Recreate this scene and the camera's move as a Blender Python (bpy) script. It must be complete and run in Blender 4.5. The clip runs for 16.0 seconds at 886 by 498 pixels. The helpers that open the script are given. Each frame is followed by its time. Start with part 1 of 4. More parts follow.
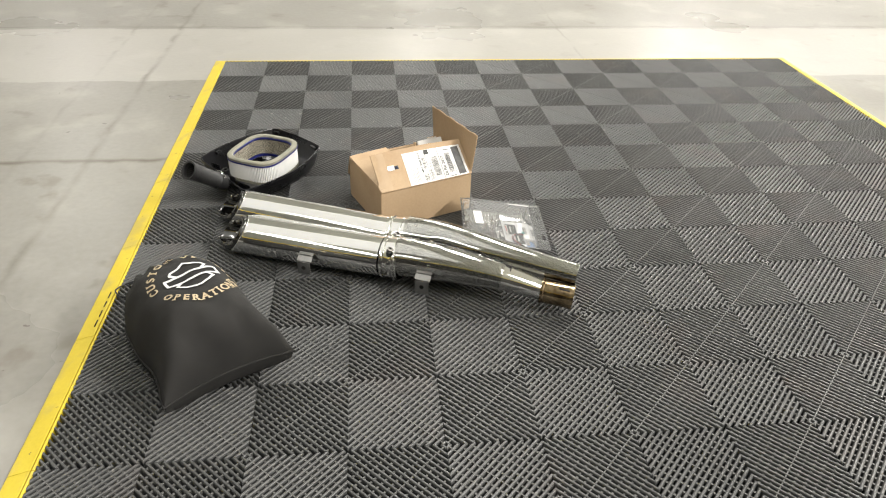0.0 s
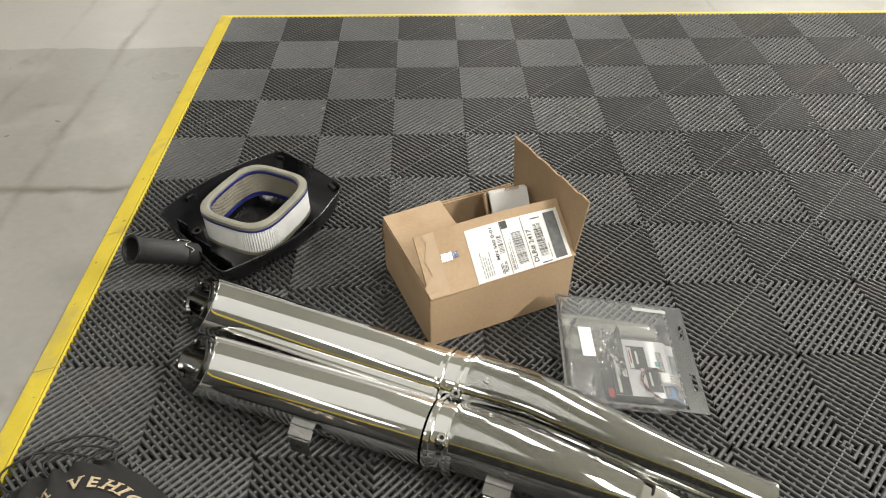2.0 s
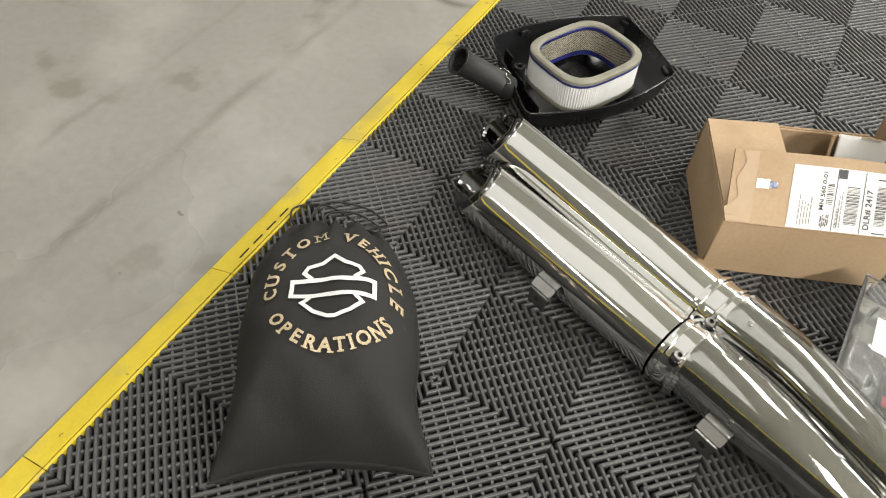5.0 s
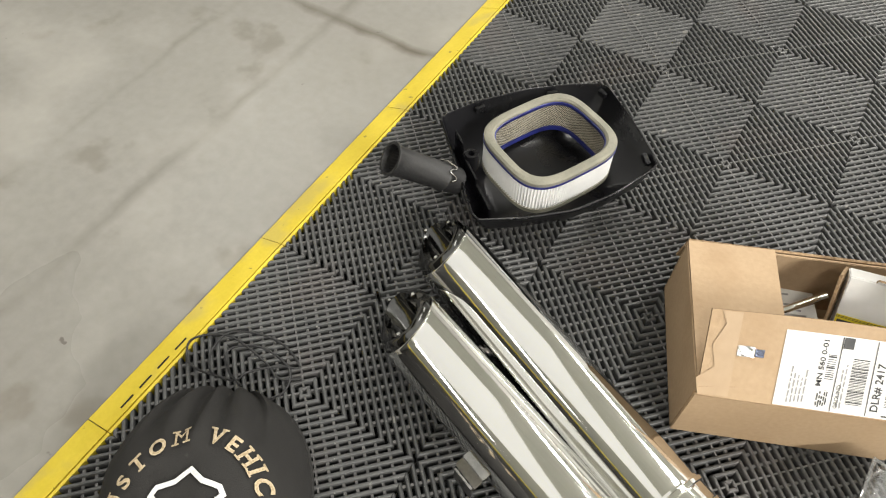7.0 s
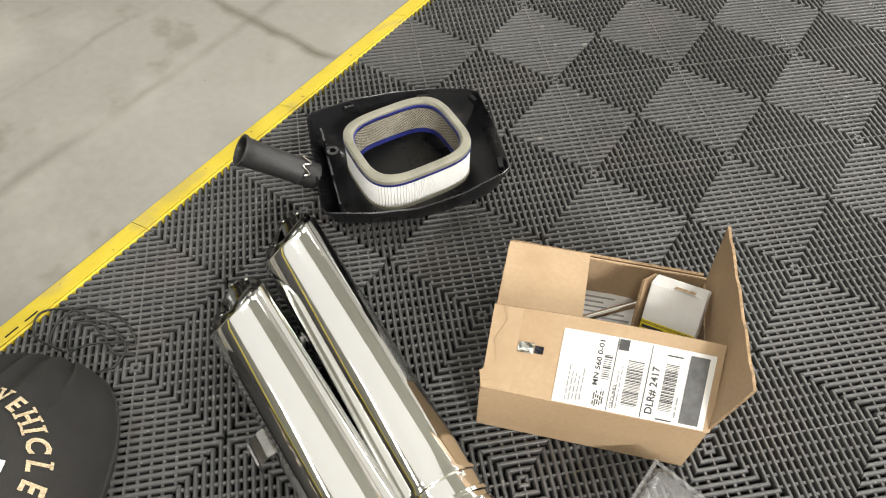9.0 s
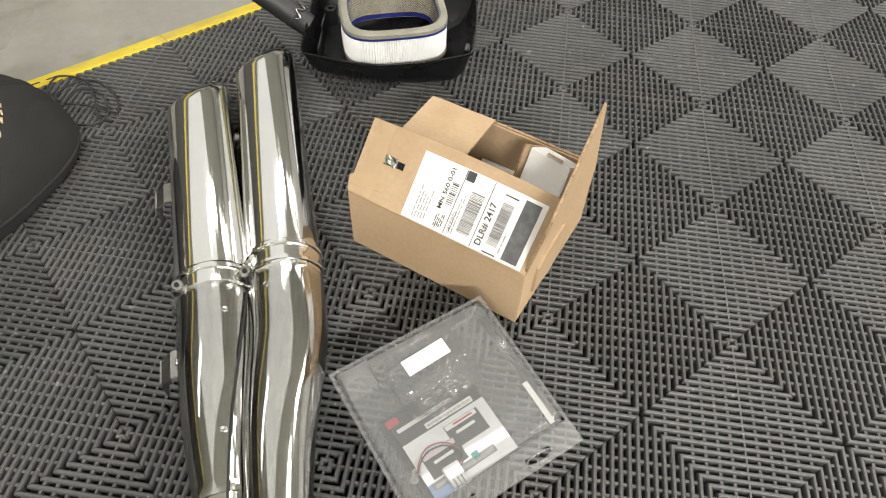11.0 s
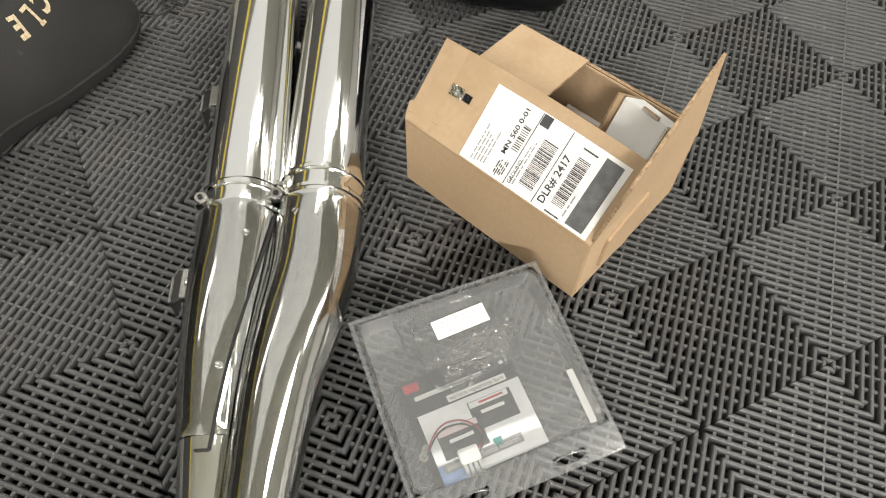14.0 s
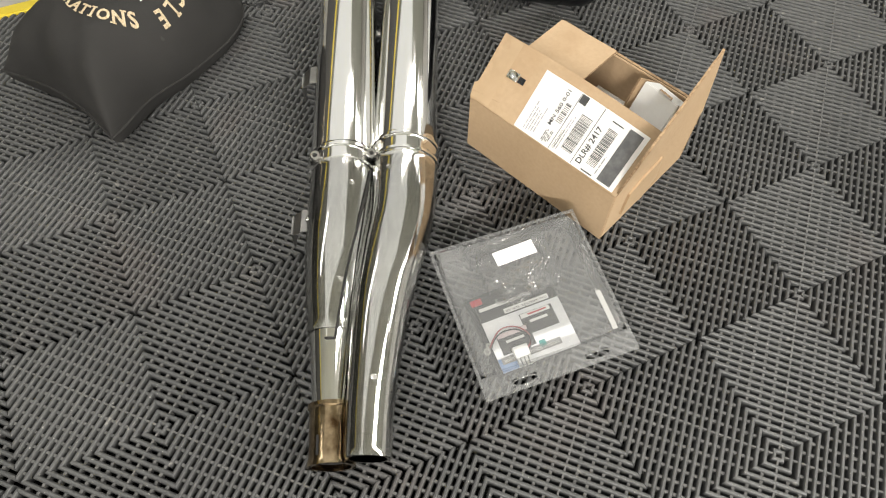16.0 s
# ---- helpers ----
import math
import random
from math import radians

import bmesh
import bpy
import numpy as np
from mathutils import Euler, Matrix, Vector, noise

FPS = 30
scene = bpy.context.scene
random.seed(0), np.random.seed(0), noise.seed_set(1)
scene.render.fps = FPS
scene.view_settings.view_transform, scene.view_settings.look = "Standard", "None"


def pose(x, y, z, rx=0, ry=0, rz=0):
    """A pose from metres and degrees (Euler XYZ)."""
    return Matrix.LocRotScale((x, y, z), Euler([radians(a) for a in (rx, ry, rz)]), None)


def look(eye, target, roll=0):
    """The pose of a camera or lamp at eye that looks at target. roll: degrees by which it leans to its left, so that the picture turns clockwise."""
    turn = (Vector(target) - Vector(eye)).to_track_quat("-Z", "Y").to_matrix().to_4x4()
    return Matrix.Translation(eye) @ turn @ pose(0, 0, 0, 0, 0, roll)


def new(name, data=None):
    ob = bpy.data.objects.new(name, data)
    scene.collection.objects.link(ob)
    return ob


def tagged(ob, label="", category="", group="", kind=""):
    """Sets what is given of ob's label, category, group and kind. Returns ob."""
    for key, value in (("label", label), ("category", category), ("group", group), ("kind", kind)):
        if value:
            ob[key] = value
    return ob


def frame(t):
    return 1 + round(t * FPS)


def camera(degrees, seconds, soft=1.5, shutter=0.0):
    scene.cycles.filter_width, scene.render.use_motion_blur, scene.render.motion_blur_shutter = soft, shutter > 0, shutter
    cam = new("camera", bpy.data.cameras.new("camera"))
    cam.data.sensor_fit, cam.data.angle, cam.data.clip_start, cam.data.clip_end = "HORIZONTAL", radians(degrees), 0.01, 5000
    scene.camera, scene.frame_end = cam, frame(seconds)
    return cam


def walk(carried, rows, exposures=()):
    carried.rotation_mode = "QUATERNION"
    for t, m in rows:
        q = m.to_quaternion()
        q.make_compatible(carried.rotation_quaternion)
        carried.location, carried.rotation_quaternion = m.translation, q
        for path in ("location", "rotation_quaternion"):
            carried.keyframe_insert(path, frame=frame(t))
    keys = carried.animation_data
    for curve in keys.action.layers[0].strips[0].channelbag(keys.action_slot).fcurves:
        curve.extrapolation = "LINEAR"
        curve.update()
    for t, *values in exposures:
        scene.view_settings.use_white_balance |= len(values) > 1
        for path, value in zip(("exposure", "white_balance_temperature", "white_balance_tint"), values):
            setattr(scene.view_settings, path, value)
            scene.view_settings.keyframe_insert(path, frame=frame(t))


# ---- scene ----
cam = camera(64.9, 16.0, soft=1.1)
PATH = [
    (0, (0.503, -1.951, 0.855), (0.709, -0.297, -0.249), 2.0),
    (0.5, (0.502, -1.712, 0.831), (0.642, -0.06, -0.288), 1.3),
    (1, (0.522, -1.544, 0.791), (0.618, 0.092, -0.356), 1.0),
    (1.5, (0.527, -1.387, 0.772), (0.569, 0.166, -0.488), 0.5),
    (2, (0.53, -1.259, 0.782), (0.57, 0.245, -0.536), 0.2),
    (2.5, (0.576, -1.188, 0.751), (0.601, 0.306, -0.577), 0.5),
    (3, (0.553, -1.181, 0.759), (0.538, 0.253, -0.635), 1.2),
    (3.5, (0.532, -1.239, 0.752), (0.252, 0.118, -0.691), 1.4),
    (4, (0.489, -1.276, 0.753), (0.053, -0.042, -0.759), 3.4),
    (4.2, (0.492, -1.285, 0.729), (-0.018, -0.07, -0.776), 3.3),
    (6.3, (0.482, -1.134, 0.758), (-0.099, -0.117, -0.88), 1.4),
    (6.5, (0.467, -1.083, 0.759), (-0.112, -0.07, -0.882), 1.4),
    (7, (0.459, -0.973, 0.752), (-0.136, 0.042, -0.874), 1.0),
    (7.5, (0.509, -0.875, 0.745), (-0.102, 0.14, -0.866), 0.6),
    (8, (0.537, -0.812, 0.74), (-0.075, 0.194, -0.881), -0.1),
    (8.5, (0.585, -0.834, 0.738), (-0.051, 0.167, -0.875), 0.0),
    (9, (0.682, -0.872, 0.764), (-0.001, 0.115, -0.834), 0.4),
    (9.5, (0.778, -0.872, 0.775), (0.013, 0.085, -0.794), 0.6),
    (10, (0.917, -0.84, 0.718), (0.086, 0.094, -0.816), 1.5),
    (10.2, (0.955, -0.838, 0.71), (0.096, 0.062, -0.832), 1.9),
    (12.3, (1.063, -0.844, 0.678), (0.009, -0.224, -0.904), 2.1),
    (12.5, (1.05, -0.828, 0.675), (-0.001, -0.226, -0.917), 1.9),
    (13, (1.016, -0.796, 0.664), (-0.026, -0.217, -0.943), 1.9),
    (13.5, (1.01, -0.78, 0.628), (-0.021, -0.23, -0.995), 2.0),
    (14, (1.002, -0.776, 0.619), (0.018, -0.272, -1.047), 2.0),
    (14.5, (1.008, -0.778, 0.619), (0.063, -0.306, -1.079), 2.1),
    (15, (1.021, -0.8, 0.638), (0.104, -0.349, -1.082), 2.1),
    (15.5, (1.055, -0.848, 0.699), (0.136, -0.401, -1.02), 2.0),
    (16, (1.099, -0.888, 0.765), (0.158, -0.439, -0.942), 1.6),
]
walk(cam, [(t, look(eye, target, roll)) for t, eye, target, roll in PATH],
     exposures=((0, 0.26), (0.5, 0.04), (1, -0.08), (2, -0.13), (3, -0.1), (4, -0.06), (6.5, 0.12), (7.5, 0.16), (9.5, 0.24), (12.5, 0.0), (14.5, 0.02), (16, 0.11)))

# ---- world and lamps ----
world = bpy.data.worlds.new("world")
scene.world = world
world.use_nodes = True
world.node_tree.nodes["Background"].inputs[0].default_value = (0.8, 0.9, 1.0, 1)
world.node_tree.nodes["Background"].inputs[1].default_value = 0.05

ROOM = (-9.0, 11.0, -9.0, 13.0, 5.2)      # x0 x1 y0 y1 height


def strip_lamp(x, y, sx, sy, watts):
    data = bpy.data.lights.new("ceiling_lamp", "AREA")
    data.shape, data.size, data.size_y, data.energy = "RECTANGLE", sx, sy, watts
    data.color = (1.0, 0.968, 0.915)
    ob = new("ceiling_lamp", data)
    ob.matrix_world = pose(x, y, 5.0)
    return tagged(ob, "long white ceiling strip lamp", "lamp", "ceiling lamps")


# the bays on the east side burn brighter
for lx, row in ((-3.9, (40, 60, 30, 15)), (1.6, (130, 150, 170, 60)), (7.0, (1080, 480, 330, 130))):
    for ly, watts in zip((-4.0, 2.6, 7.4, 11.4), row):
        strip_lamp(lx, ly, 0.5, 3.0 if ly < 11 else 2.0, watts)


def skylight(x, y, sx, sy, watts):
    """An added unseen panel lamp, dim for its size, to whiten chrome reflections."""
    ob = strip_lamp(x, y, sx, sy, watts)
    ob.location.z, ob.name = 5.15, "skylight"
    ob.data.color = (1.0, 0.985, 0.96)
    return tagged(ob, "broad white panel lamp added for the chrome's reflections", "skylight", "roof lights")


strip_lamp(-5.2, 12.2, 0.4, 1.2, 26)
strip_lamp(-4.5, 9.3, 0.4, 1.2, 22)
# added lamp: gives the tubes a broad white reflection
skylight(-4.0, -0.2, 7.4, 6.0, 82)


# ---- materials ----
def material(name, low, high, scale=8.0, rough=0.5, metal=0.0, bump=0.0, grain=120.0, rough_vary=0.1, fine=0.25, spec=0.5):
    """Two colours mixed by a coarse and a fine noise, with a fine bump."""
    m = bpy.data.materials.new(name)
    m.use_nodes = True
    t, n = m.node_tree, m.node_tree.nodes
    b = n["Principled BSDF"]
    co = n.new("ShaderNodeTexCoord")
    big, small = n.new("ShaderNodeTexNoise"), n.new("ShaderNodeTexNoise")
    big.inputs["Scale"].default_value, big.inputs["Detail"].default_value = scale, 5
    small.inputs["Scale"].default_value, small.inputs["Detail"].default_value = grain, 3
    for k in (big, small):
        t.links.new(co.outputs["Object"], k.inputs["Vector"])
    add = n.new("ShaderNodeMix")
    add.data_type = "FLOAT"
    add.inputs[0].default_value = fine
    t.links.new(big.outputs["Fac"], add.inputs[2])
    t.links.new(small.outputs["Fac"], add.inputs[3])
    ramp = n.new("ShaderNodeValToRGB")
    ramp.color_ramp.elements[0].position, ramp.color_ramp.elements[1].position = 0.36, 0.64
    ramp.color_ramp.elements[0].color, ramp.color_ramp.elements[1].color = (*low, 1), (*high, 1)
    t.links.new(add.outputs[0], ramp.inputs[0])
    t.links.new(ramp.outputs[0], b.inputs["Base Color"])
    r = n.new("ShaderNodeMapRange")
    r.inputs[3].default_value, r.inputs[4].default_value = max(0.01, rough - rough_vary), rough + rough_vary
    t.links.new(big.outputs["Fac"], r.inputs[0])
    t.links.new(r.outputs[0], b.inputs["Roughness"])
    b.inputs["Metallic"].default_value = metal
    b.inputs["Specular IOR Level"].default_value = spec
    if bump:
        k = n.new("ShaderNodeBump")
        k.inputs["Strength"].default_value, k.inputs["Distance"].default_value = bump, 0.002
        t.links.new(small.outputs["Fac"], k.inputs["Height"])
        t.links.new(k.outputs[0], b.inputs["Normal"])
    return m


def nodes_of(m):
    return m.node_tree, m.node_tree.nodes, m.node_tree.nodes["Principled BSDF"]


def overlay(m, fac_socket, colour):
    """Lays a colour over a material's base colour where the socket is 1."""
    t, n, b = nodes_of(m)
    old = b.inputs["Base Color"].links[0].from_socket
    mix = n.new("ShaderNodeMix")
    mix.data_type = "RGBA"
    t.links.new(fac_socket, mix.inputs[0])
    t.links.new(old, mix.inputs[6])
    mix.inputs[7].default_value = (*colour, 1)
    t.links.new(mix.outputs[2], b.inputs["Base Color"])


def math_node(m, op, a, b=None, c=None):
    t, n, _ = nodes_of(m)
    k = n.new("ShaderNodeMath")
    k.operation = op
    for i, v in enumerate((a, b, c)):
        if v is None:
            continue
        if isinstance(v, (int, float)):
            k.inputs[i].default_value = v
        else:
            t.links.new(v, k.inputs[i])
    return k.outputs[0]


def specks(m, colour, scale, threshold, strength=1.0, blur=0.012):
    """Scattered small marks: a fine noise cut off high."""
    t, n, _ = nodes_of(m)
    co, no = n.new("ShaderNodeTexCoord"), n.new("ShaderNodeTexNoise")
    geo = n.new("ShaderNodeNewGeometry")
    no.inputs["Scale"].default_value, no.inputs["Detail"].default_value = scale, 4
    t.links.new(geo.outputs["Position"], no.inputs["Vector"])
    soft = n.new("ShaderNodeMapRange")
    soft.interpolation_type = "SMOOTHSTEP"
    soft.inputs[1].default_value, soft.inputs[2].default_value = threshold - blur, threshold + blur
    t.links.new(no.outputs["Fac"], soft.inputs[0])
    overlay(m, math_node(m, "MULTIPLY", soft.outputs[0], strength), colour)


plastic_tile = material("ribbed_plastic", (0.049, 0.050, 0.050), (0.082, 0.083, 0.082), 5, 0.40, 0, 0.25, 300, 0.08)
specks(plastic_tile, (0.24, 0.23, 0.21), 55, 0.70, 0.55)
specks(plastic_tile, (0.34, 0.33, 0.31), 230, 0.705, 0.7)
specks(plastic_tile, (0.105, 0.085, 0.078), 6, 0.62, 0.25, 0.06)
t_, n_, b_ = nodes_of(plastic_tile)
info_ = n_.new("ShaderNodeObjectInfo")
hue_ = n_.new("ShaderNodeHueSaturation")
old_ = b_.inputs["Base Color"].links[0].from_socket
t_.links.new(math_node(plastic_tile, "MULTIPLY_ADD", info_.outputs["Random"], 0.24, 0.88), hue_.inputs["Value"])
t_.links.new(old_, hue_.inputs["Color"])
t_.links.new(hue_.outputs[0], b_.inputs["Base Color"])

dusty_web = material("dusty_plastic_web", (0.05, 0.05, 0.049), (0.12, 0.118, 0.114), 30, 0.55, 0, 0.2, 300)
# near-black colour for the shade in the mat's gaps and slots
gap_shade = material("dark_gap_shade", (0.007, 0.007, 0.007), (0.014, 0.0135, 0.013), 9, 0.9)
yellow_edge = material("yellow_plastic", (0.60, 0.46, 0.03), (0.70, 0.55, 0.05), 14, 0.55, 0, 0.15, 200)
specks(yellow_edge, (0.16, 0.12, 0.03), 60, 0.70, 0.7)
specks(yellow_edge, (0.42, 0.34, 0.12), 11, 0.60, 0.5, 0.06)

concrete = material("polished_concrete", (0.200, 0.192, 0.172), (0.262, 0.254, 0.230), 1.3, 0.29, 0, 0.12, 60, 0.07, 0.25, 0.32)
specks(concrete, (0.165, 0.155, 0.130), 2.3, 0.60, 0.45, 0.14)
specks(concrete, (0.13, 0.115, 0.09), 9, 0.66, 0.5, 0.06)
specks(concrete, (0.07, 0.06, 0.05), 17, 0.745, 0.7)
specks(concrete, (0.40, 0.385, 0.35), 5.0, 0.62, 0.35, 0.12)

wall_paint = material("white_wall", (0.58, 0.57, 0.55), (0.64, 0.63, 0.61), 2, 0.7, 0, 0.1)
dark_screen = material("dark_unseen_screen", (0.030, 0.029, 0.028), (0.045, 0.044, 0.042), 3, 0.6, 0, 0.1)
ceiling_paint = material("ceiling_paint", (0.70, 0.72, 0.67), (0.76, 0.78, 0.73), 2, 0.8)

chrome = material("chrome", (0.82, 0.82, 0.80), (0.88, 0.875, 0.855), 5, 0.065, 1, 0.0, 90, 0.02)
satin_steel = material("satin_steel", (0.40, 0.395, 0.38), (0.54, 0.53, 0.51), 20, 0.24, 1, 0.15, 260, 0.08)
bracket_steel = material("dull_bracket_steel", (0.26, 0.26, 0.25), (0.40, 0.39, 0.38), 30, 0.34, 1, 0.2, 260, 0.1)
black_chrome = material("black_chrome", (0.10, 0.10, 0.10), (0.16, 0.16, 0.155), 20, 0.10, 1, 0.05, 200, 0.04)
heat_steel = material("heat_tinted_steel", (0.11, 0.065, 0.03), (0.46, 0.36, 0.23), 30, 0.15, 1, 0.1, 120, 0.08)
# soot in the bores; also painted-in shade for holes, slots and gaps
soot_shade = material("soot_and_shade", (0.010, 0.010, 0.010), (0.03, 0.028, 0.026), 40, 0.9)

cardboard = material("cardboard", (0.385, 0.268, 0.158), (0.455, 0.325, 0.20), 7, 0.72, 0, 0.15, 180, 0.05, 0.35)
specks(cardboard, (0.33, 0.21, 0.11), 9, 0.63, 0.35, 0.08)
cardboard_edge = material("cardboard_edge", (0.20, 0.125, 0.065), (0.42, 0.29, 0.17), 260, 0.85, 0, 0.4, 420)
kraft_tape = material("gummed_tape", (0.395, 0.276, 0.163), (0.46, 0.33, 0.204), 12, 0.5, 0, 0.1, 90)
paper = material("white_paper", (0.74, 0.73, 0.71), (0.80, 0.79, 0.77), 14, 0.6, 0, 0.1, 160)
ink = material("black_ink", (0.035, 0.035, 0.036), (0.06, 0.06, 0.06), 60, 0.6)
charcoal_ink = material("charcoal_ink", (0.07, 0.07, 0.072), (0.13, 0.13, 0.13), 90, 0.6)
grey_ink = material("grey_ink", (0.24, 0.24, 0.24), (0.33, 0.33, 0.33), 60, 0.6)
yellow_print = material("yellow_print", (0.72, 0.58, 0.02), (0.80, 0.66, 0.04), 30, 0.5)
foil = material("foil_sticker", (0.6, 0.62, 0.64), (0.85, 0.86, 0.88), 160, 0.22, 1, 0.8, 160, 0.1)
blue_foil = material("blue_foil", (0.03, 0.035, 0.05), (0.10, 0.11, 0.15), 160, 0.25, 1, 0.5, 160)

cover_plastic = material("black_cover_plastic", (0.0045, 0.0045, 0.005), (0.008, 0.008, 0.0095), 16, 0.28, 0, 0.06, 420, 0.06, 0.25, 0.4)
rubber = material("black_rubber", (0.012, 0.012, 0.013), (0.024, 0.024, 0.024), 25, 0.5, 0, 0.2, 240)
gasket = material("grey_green_gasket", (0.19, 0.185, 0.145), (0.26, 0.25, 0.20), 30, 0.75, 0, 0.3, 300)
pleat_paper = material("pleated_paper", (0.78, 0.78, 0.77), (0.86, 0.86, 0.85), 40, 0.8, 0, 0.2, 220)
blue_seal = material("blue_sealant", (0.010, 0.013, 0.10), (0.022, 0.030, 0.18), 40, 0.4)
mesh_wire = material("steel_mesh", (0.50, 0.46, 0.36), (0.66, 0.61, 0.50), 60, 0.45, 0.3, 0.1, 200)
mesh_shade = material("shaded_filter_media", (0.035, 0.033, 0.027), (0.06, 0.057, 0.045), 60, 0.9)

fabric = material("black_fabric", (0.016, 0.0155, 0.0148), (0.029, 0.028, 0.0268), 6, 0.85, 0, 0.5, 900, 0.05, 0.3, 0.25)
specks(fabric, (0.06, 0.058, 0.055), 34, 0.74, 0.5)
thread_white = material("white_thread", (0.60, 0.60, 0.60), (0.78, 0.78, 0.78), 500, 0.7, 0, 0.6, 900)
thread_gold = material("gold_thread", (0.36, 0.27, 0.15), (0.62, 0.52, 0.36), 420, 0.6, 0, 0.6, 900)

card_dark = material("dark_card", (0.02, 0.02, 0.021), (0.032, 0.032, 0.032), 20, 0.5)
card_grey = material("grey_card", (0.66, 0.67, 0.69), (0.86, 0.86, 0.87), 16, 0.4)
card_blue = material("blue_card", (0.18, 0.30, 0.55), (0.32, 0.44, 0.68), 16, 0.4)
sticker_grey = material("grey_sticker", (0.34, 0.34, 0.33), (0.40, 0.40, 0.39), 20, 0.5)
red_print = material("red_print", (0.40, 0.02, 0.03), (0.50, 0.04, 0.05), 50, 0.5)
pink_print = material("pale_pink_print", (0.62, 0.50, 0.52), (0.70, 0.60, 0.61), 50, 0.5)
teal_print = material("teal_print", (0.03, 0.22, 0.2), (0.05, 0.28, 0.26), 50, 0.5)
wire_red = material("red_wire", (0.30, 0.02, 0.03), (0.36, 0.04, 0.05), 50, 0.4)
white_plastic = material("white_plastic", (0.72, 0.72, 0.70), (0.78, 0.78, 0.76), 30, 0.35)


def clear_film(name, tint=0.97, rough=0.06, share=0.14):
    """Thin clear plastic: mostly see-through, with a gloss coat."""
    m = bpy.data.materials.new(name)
    m.use_nodes = True
    t, n = m.node_tree, m.node_tree.nodes
    n.remove(n["Principled BSDF"])
    out = n["Material Output"]
    clear, gloss, mist = n.new("ShaderNodeBsdfTransparent"), n.new("ShaderNodeBsdfGlossy"), n.new("ShaderNodeBsdfDiffuse")
    clear.inputs[0].default_value = (tint, tint, tint, 1)
    gloss.inputs["Roughness"].default_value = rough
    mist.inputs[0].default_value = (0.75, 0.76, 0.76, 1)
    lw, noise_, co = n.new("ShaderNodeLayerWeight"), n.new("ShaderNodeTexNoise"), n.new("ShaderNodeTexCoord")
    lw.inputs[0].default_value = 0.31
    noise_.inputs["Scale"].default_value = 22
    t.links.new(co.outputs["Object"], noise_.inputs["Vector"])
    bump = n.new("ShaderNodeBump")
    bump.inputs["Strength"].default_value, bump.inputs["Distance"].default_value = 0.03, 0.002
    t.links.new(noise_.outputs["Fac"], bump.inputs["Height"])
    t.links.new(bump.outputs[0], gloss.inputs["Normal"])
    a, b2 = n.new("ShaderNodeMixShader"), n.new("ShaderNodeMixShader")
    a.inputs[0].default_value = share * 0.5
    t.links.new(clear.outputs[0], a.inputs[1])
    t.links.new(mist.outputs[0], a.inputs[2])
    t.links.new(lw.outputs["Fresnel"], b2.inputs[0])
    t.links.new(a.outputs[0], b2.inputs[1])
    t.links.new(gloss.outputs[0], b2.inputs[2])
    t.links.new(b2.outputs[0], out.inputs[0])
    return m


clear_plastic = clear_film("clear_plastic", 0.97, 0.12, 0.24)
clear_bag = clear_film("clear_bag", 0.96, 0.10, 0.16)


# ---- building helpers ----
def link(name, bm, mat, parent=None, label="", smooth=False):
    me = bpy.data.meshes.new(name)
    bmesh.ops.recalc_face_normals(bm, faces=bm.faces[:])
    bm.to_mesh(me)
    bm.free()
    for m in (mat if isinstance(mat, (list, tuple)) else [mat]):
        me.materials.append(m)
    if smooth:
        for p in me.polygons:
            p.use_smooth = True
        me.set_sharp_from_angle(angle=radians(38))
    ob = new(name, me)
    ob.parent = parent
    if label:
        ob["label"] = label
    return ob


def part(name, bm, mat, parent, label="", smooth=False):
    return link(name, bm, mat, parent, label, smooth)


def thing(name, m, label, category, group="", kind=""):
    ob = new(name)
    ob.empty_display_size = 0.05
    ob.matrix_world = m
    return tagged(ob, label, category, group, kind)


def add_box(bm, x0, x1, y0, y1, z0, z1, m=None, bevel=0.0):
    tmp = bmesh.new()
    bmesh.ops.create_cube(tmp, size=1)
    for v in tmp.verts:
        v.co = Vector(((x0 + x1) / 2 + v.co.x * (x1 - x0), (y0 + y1) / 2 + v.co.y * (y1 - y0), (z0 + z1) / 2 + v.co.z * (z1 - z0)))
    if bevel:
        bmesh.ops.bevel(tmp, geom=tmp.edges[:], offset=bevel, segments=2, affect="EDGES")
    merge(bm, tmp, m)


def merge(bm, tmp, m=None):
    if m is not None:
        tmp.transform(m)
    vs = [bm.verts.new(v.co) for v in tmp.verts]
    tmp.verts.index_update()
    for f in tmp.faces:
        try:
            g = bm.faces.new([vs[v.index] for v in f.verts])
            g.material_index = f.material_index
        except ValueError:
            pass
    tmp.free()


def box(x0, x1, y0, y1, z0, z1, bevel=0.0, m=None):
    bm = bmesh.new()
    add_box(bm, x0, x1, y0, y1, z0, z1, m, bevel)
    return bm


def frames_along(pts):
    """Axes across a path, carried along without twist; the first stays near world up."""
    pts = [Vector(p) for p in pts]
    out, up = [], Vector((0, 0, 1))
    for i, p in enumerate(pts):
        d = (pts[min(i + 1, len(pts) - 1)] - pts[max(i - 1, 0)]).normalized()
        if abs(d.dot(up)) > 0.95:
            up = Vector((0, 1, 0))
        side = d.cross(up).normalized()
        out.append((p, d, side, side.cross(d).normalized()))
    return out


